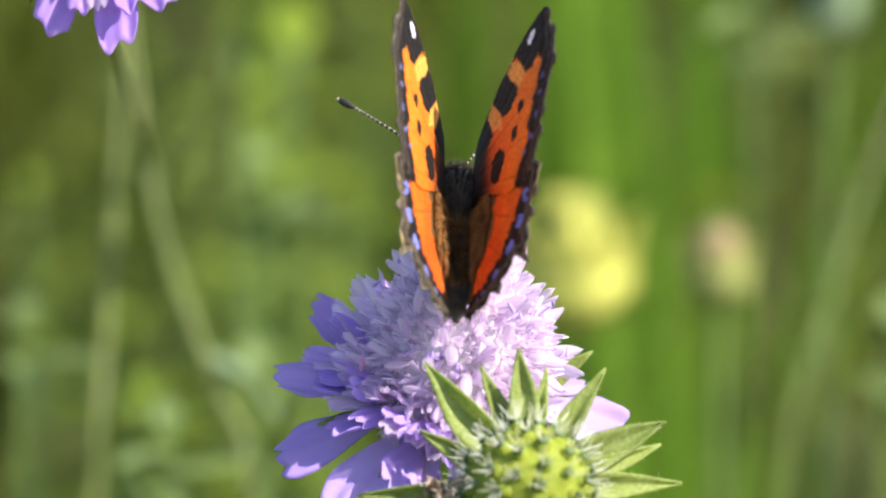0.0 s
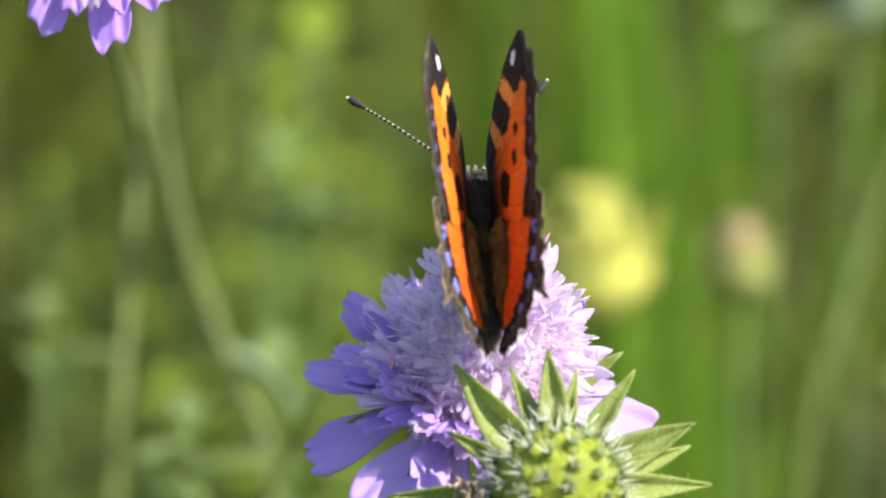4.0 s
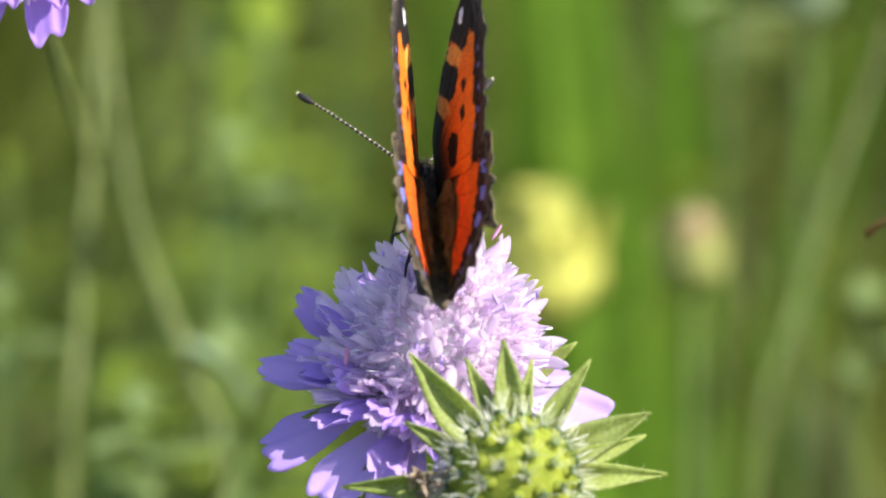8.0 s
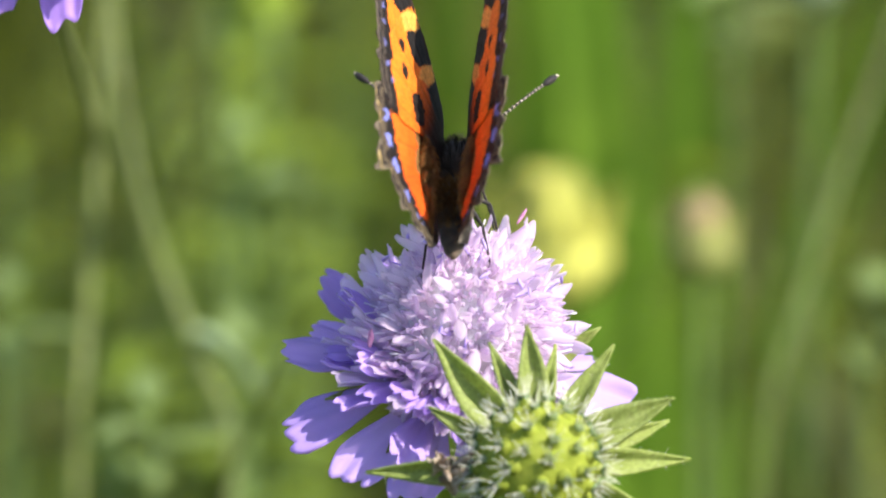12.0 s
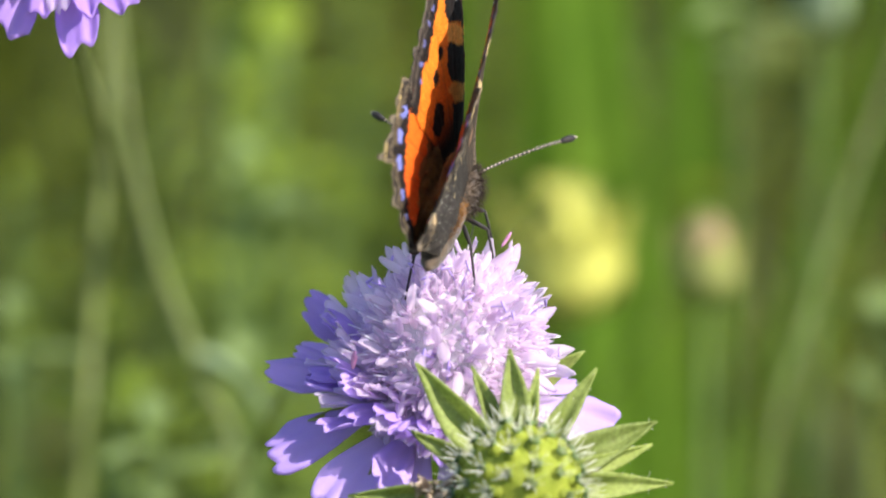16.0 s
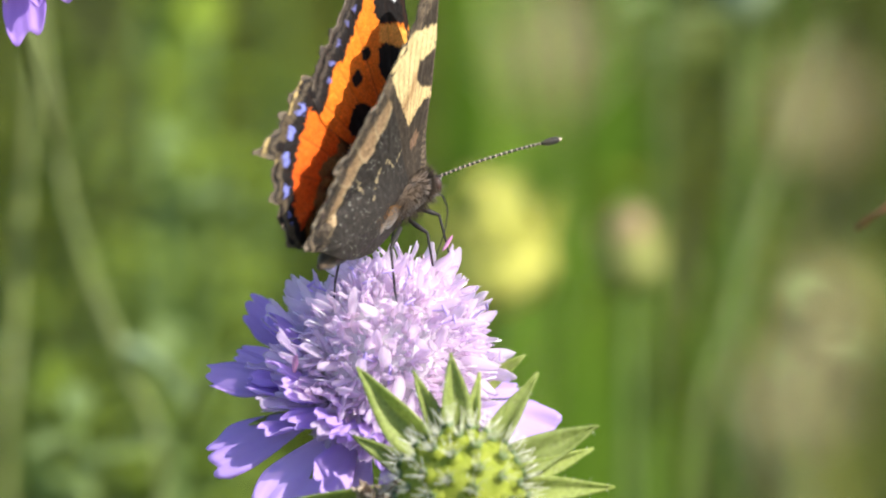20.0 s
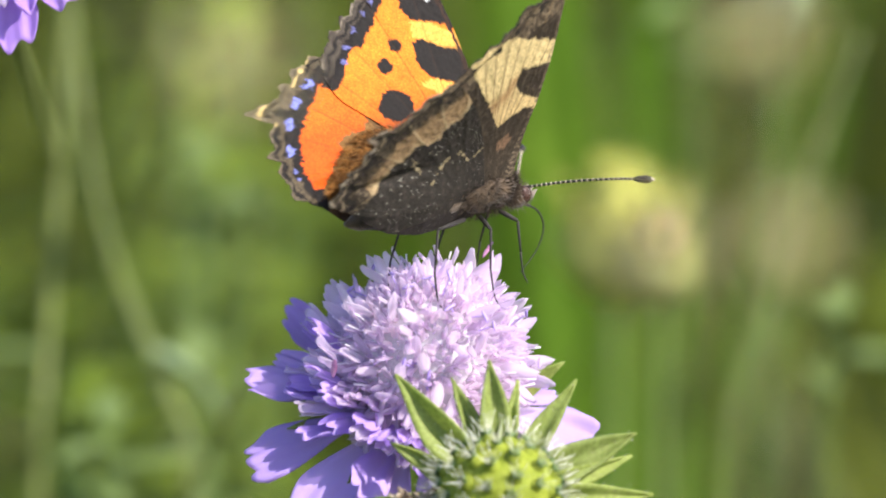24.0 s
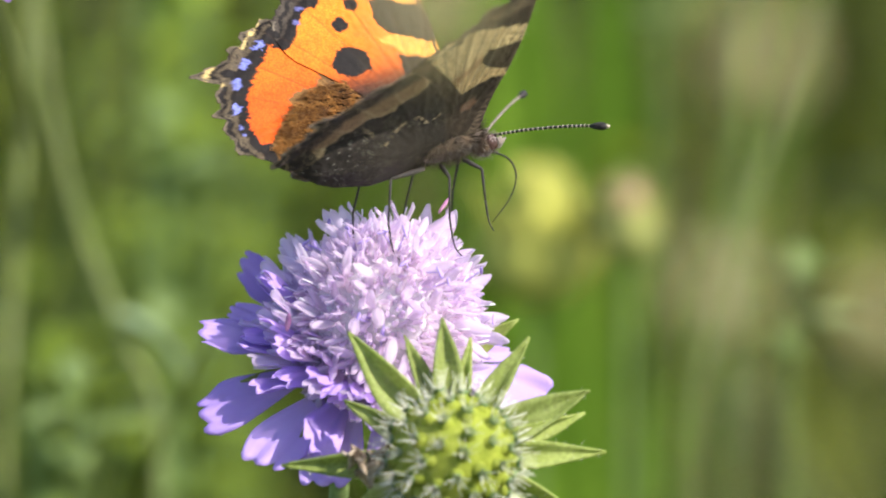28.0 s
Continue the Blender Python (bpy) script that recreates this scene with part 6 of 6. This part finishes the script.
    walk(right_antenna, [
        (0, feel(-1, 20.4, -8.4, 5.0)), (1, feel(-1, 20.4, -8.4, 5.0)), (3, feel(-1, 21.2, -8.0, 3.0)), (9, feel(-1, 20.1, -8.6, 5.3)), (9.5, feel(-1, 19.5, -8.9, 6.1)),
        (10, feel(-1, 20.1, -8.7, 5.3)), (10.5, feel(-1, 17.4, -9.8, 8.0)), (11, feel(-1, 18.3, -9.9, 6.3)), (11.5, feel(-1, 18.7, -9.7, 5.9)), (12, feel(-1, 19.3, -9.7, 4.8)),
        (12.5, feel(-1, 18.0, -10.4, 5.7)), (14.5, feel(-1, 20.6, -9.0, 1.9)), (15, feel(-1, 20.7, -8.9, 1.9)), (15.5, feel(-1, 20.6, -9.0, 1.7)), (16, feel(-1, 20.6, -9.0, 1.9)),
        (16.5, feel(-1, 20.5, -9.0, 2.6)), (17, feel(-1, 18.7, -10.4, 4.4)), (17.5, feel(-1, 18.8, -10.4, 3.9)), (18, feel(-1, 18.2, -10.7, 4.7)), (18.5, feel(-1, 18.7, -10.7, 3.2)),
        (19, feel(-1, 16.5, -11.8, 5.3)), (19.5, feel(-1, 17.0, -11.5, 5.5)), (20, feel(-1, 19.6, -10.5, 3.4)), (20.5, feel(-1, 21.0, -9.6, 3.0)), (21, feel(-1, 21.3, -9.4, 3.4)),
        (21.5, feel(-1, 21.1, -9.5, 2.8)), (23.5, feel(-1, 17.9, -11.2, 3.4)), (24, feel(-1, 17.7, -11.4, 2.9)), (24.5, feel(-1, 18.1, -11.1, 3.2)), (25, feel(-1, 17.9, -11.3, 3.3)),
        (25.5, feel(-1, 18.0, -11.2, 3.0)), (26, feel(-1, 18.1, -11.2, 2.7)), (26.5, feel(-1, 17.6, -11.5, 3.1)), (27, feel(-1, 18.0, -11.3, 2.4)), (27.5, feel(-1, 16.9, -11.8, 3.5)),
        (28, feel(-1, 17.1, -11.8, 2.8)), ])
    walk(dry_low, [
        (0, blown(low_home, -330, 64.1, -14.2)), (12, blown(low_home, -330, 63.1, -16.5)), (16.5, blown(low_home, -330, 62.3, -15.0)), 
        (17.5, blown(low_home, -330, 43.5, -10.9)), (18, blown(low_home, -330, 31.9, -7.8)), (18.5, blown(low_home, -330, 28.1, -10.2)), 
        (19, blown(low_home, -330, 30.7, -14.6)), (19.5, blown(low_home, -330, 45.4, -16.6)), (20, blown(low_home, -330, 42.6, -19.1)), 
        (20.5, blown(low_home, -330, 40.4, -12.0)), (21, blown(low_home, -330, 31.2, -7.2)), (21.5, blown(low_home, -330, 28.5, -9.7)), 
        (23.5, blown(low_home, -330, 28.0, -2.3)), (24, blown(low_home, -330, 25.7, -2.9)), (24.5, blown(low_home, -330, 20.9, -2.8)), 
        (25, blown(low_home, -330, 27.0, -7.3)), (25.5, blown(low_home, -330, 32.1, -12.2)), (26, blown(low_home, -330, 35.1, -14.4)), 
        (26.5, blown(low_home, -330, 33.3, -16.7)), (27, blown(low_home, -330, 39.1, -16.0)), (27.5, blown(low_home, -330, 38.4, -13.2)), 
        (28, blown(low_home, -330, 35.7, -11.0)), ])
    walk(dry_high, [
        (0, blown(high_home, -340, 66.9, 16.0)), (12, blown(high_home, -340, 67.5, 12.7)), (17, blown(high_home, -340, 67.7, 15.1)), 
        (18, blown(high_home, -340, 42.4, 21.9)), (18.5, blown(high_home, -340, 38.1, 9.8)), (19, blown(high_home, -340, 44.1, 11.8)), 
        (20, blown(high_home, -340, 44.8, 9.0)), (20.5, blown(high_home, -340, 43.7, 8.4)), (21, blown(high_home, -340, 47.7, 14.6)), 
        (21.5, blown(high_home, -340, 31.8, 12.8)), (23.5, blown(high_home, -340, 40.1, 20.2)), (24, blown(high_home, -340, 36.7, 18.0)), 
        (25, blown(high_home, -340, 29.7, 9.2)), (26, blown(high_home, -340, 37.9, 8.5)), (26.5, blown(high_home, -340, 40.4, 10.3)), 
        (27.5, blown(high_home, -340, 43.3, 8.8)), (28, blown(high_home, -340, 40.1, 11.6)), ])
    walk(dry_side, [
        (0, blown(side_home, -320, 69.6, -3.2)), (12, blown(side_home, -320, 68.6, -7.2)), (18.5, blown(side_home, -320, 70.4, -2.8)), 
        (19.5, blown(side_home, -320, 46.0, -5.6)), (20, blown(side_home, -320, 47.0, -10.3)), (21, blown(side_home, -320, 49.3, -3.0)), 
        (21.5, blown(side_home, -320, 43.3, -4.2)), (23.5, blown(side_home, -320, 39.0, -1.8)), (24, blown(side_home, -320, 39.4, -2.3)), 
        (24.5, blown(side_home, -320, 46.7, -2.3)), (25, blown(side_home, -320, 45.1, -6.2)), (26, blown(side_home, -320, 48.4, -8.6)), 
        (26.5, blown(side_home, -320, 45.9, -13.9)), (28, blown(side_home, -320, 51.6, -13.2)), ])
    walk(dry_veil, [
        (0, blown(veil_home, -350, -65.1, 16.0)), (12, blown(veil_home, -350, -62.3, 12.7)), (16.5, blown(veil_home, -350, -58.7, 15.3)), 
        (17, blown(veil_home, -350, -39.0, 12.4)), (17.5, blown(veil_home, -350, -20.4, 6.2)), (18, blown(veil_home, -350, -19.2, 20.8)), 
        (18.5, blown(veil_home, -350, 2.2, 18.1)), (19, blown(veil_home, -350, 10.8, 17.3)), (19.5, blown(veil_home, -350, 17.9, 14.8)), 
        (20, blown(veil_home, -350, 18.4, 15.6)), (20.5, blown(veil_home, -350, 16.1, 17.2)), (21, blown(veil_home, -350, 1.5, 18.4)), 
        (21.5, blown(veil_home, -350, -6.7, 22.2)), (23.5, blown(veil_home, -350, -24.2, 4.8)), (24, blown(veil_home, -350, -15.6, 15.3)), 
        (25, blown(veil_home, -350, -1.1, 19.1)), (26, blown(veil_home, -350, 6.9, 8.5)), (26.5, blown(veil_home, -350, 10.2, 16.3)), 
        (27, blown(veil_home, -350, 12.5, 17.2)), (27.5, blown(veil_home, -350, 12.5, 18.2)), (28, blown(veil_home, -350, 7.6, 17.1)), ])
    walk(yellow_bud, [
        (0, blown(yellow_home, 270, 12.7, -1.7)), (1, blown(yellow_home, 270, 11.4, -2.2)), (2, blown(yellow_home, 270, 11.8, -1.3)), 
        (3, blown(yellow_home, 270, 12.8, -3.2)), (4, blown(yellow_home, 270, 12.5, -1.5)), (4.5, blown(yellow_home, 270, 13.0, -1.2)), 
        (6.5, blown(yellow_home, 270, 13.8, -0.6)), (7, blown(yellow_home, 270, 11.7, -0.8)), (8, blown(yellow_home, 270, 12.2, -2.7)), 
        (9, blown(yellow_home, 270, 12.7, -1.9)), (10, blown(yellow_home, 270, 11.7, -2.4)), (11, blown(yellow_home, 270, 13.3, -2.2)), 
        (12, blown(yellow_home, 270, 12.3, -2.3)), (12.5, blown(yellow_home, 270, 12.3, -2.3)), (14.5, blown(yellow_home, 270, 12.2, -1.6)), 
        (15, blown(yellow_home, 270, 13.4, -2.6)), (16, blown(yellow_home, 270, 13.1, -1.2)), (17, blown(yellow_home, 270, 16.0, -2.0)), 
        (17.5, blown(yellow_home, 270, 20.1, 0.3)), (18, blown(yellow_home, 270, 33.8, 2.6)), (18.5, blown(yellow_home, 270, 31.4, 2.6)), 
        (19, blown(yellow_home, 270, 22.9, 1.3)), (19.5, blown(yellow_home, 270, 12.4, -0.7)), (20, blown(yellow_home, 270, 13.4, -1.6)), 
        (20.5, blown(yellow_home, 270, 31.2, 0.0)), (21, blown(yellow_home, 270, 36.1, 2.9)), (21.5, blown(yellow_home, 270, 32.3, 1.2)), 
        (23.5, blown(yellow_home, 270, 21.4, 0.3)), (24, blown(yellow_home, 270, 22.6, 0.9)), (24.5, blown(yellow_home, 270, 16.2, -3.2)), 
        (25, blown(yellow_home, 270, 15.4, -3.8)), (25.5, blown(yellow_home, 270, 17.2, -3.5)), (26, blown(yellow_home, 270, 21.4, -1.0)), 
        (26.5, blown(yellow_home, 270, 24.2, 1.1)), (27, blown(yellow_home, 270, 21.3, -1.6)), (27.5, blown(yellow_home, 270, 18.0, -3.9)), 
        (28, blown(yellow_home, 270, 18.1, -3.4)), ])
    walk(rust_leaf, [
        (0, blown(rust_home, 40, 52.3, 5.3)), (6.5, blown(rust_home, 40, 51.1, 6.2)), (7.5, blown(rust_home, 40, 52.6, 4.5)), 
        (8, blown(rust_home, 40, 52.6, 3.2)), (8.5, blown(rust_home, 40, 53.7, 2.2)), (10, blown(rust_home, 40, 53.0, 1.5)), 
        (12, blown(rust_home, 40, 54.9, 2.2)), (14.5, blown(rust_home, 40, 53.7, 2.4)), (15, blown(rust_home, 40, 53.3, 2.5)), 
        (16, blown(rust_home, 40, 53.3, 3.9)), (18, blown(rust_home, 40, 55.0, 6.0)), (19.5, blown(rust_home, 40, 57.3, 5.2)), 
        (20, blown(rust_home, 40, 58.0, 3.7)), (21.5, blown(rust_home, 40, 56.8, 3.7)), (24, blown(rust_home, 40, 58.1, 4.8)), 
        (26.5, blown(rust_home, 40, 58.0, 3.4)), (27, blown(rust_home, 40, 58.1, 2.4)), (28, blown(rust_home, 40, 61.5, 1.6)), ])


motions()
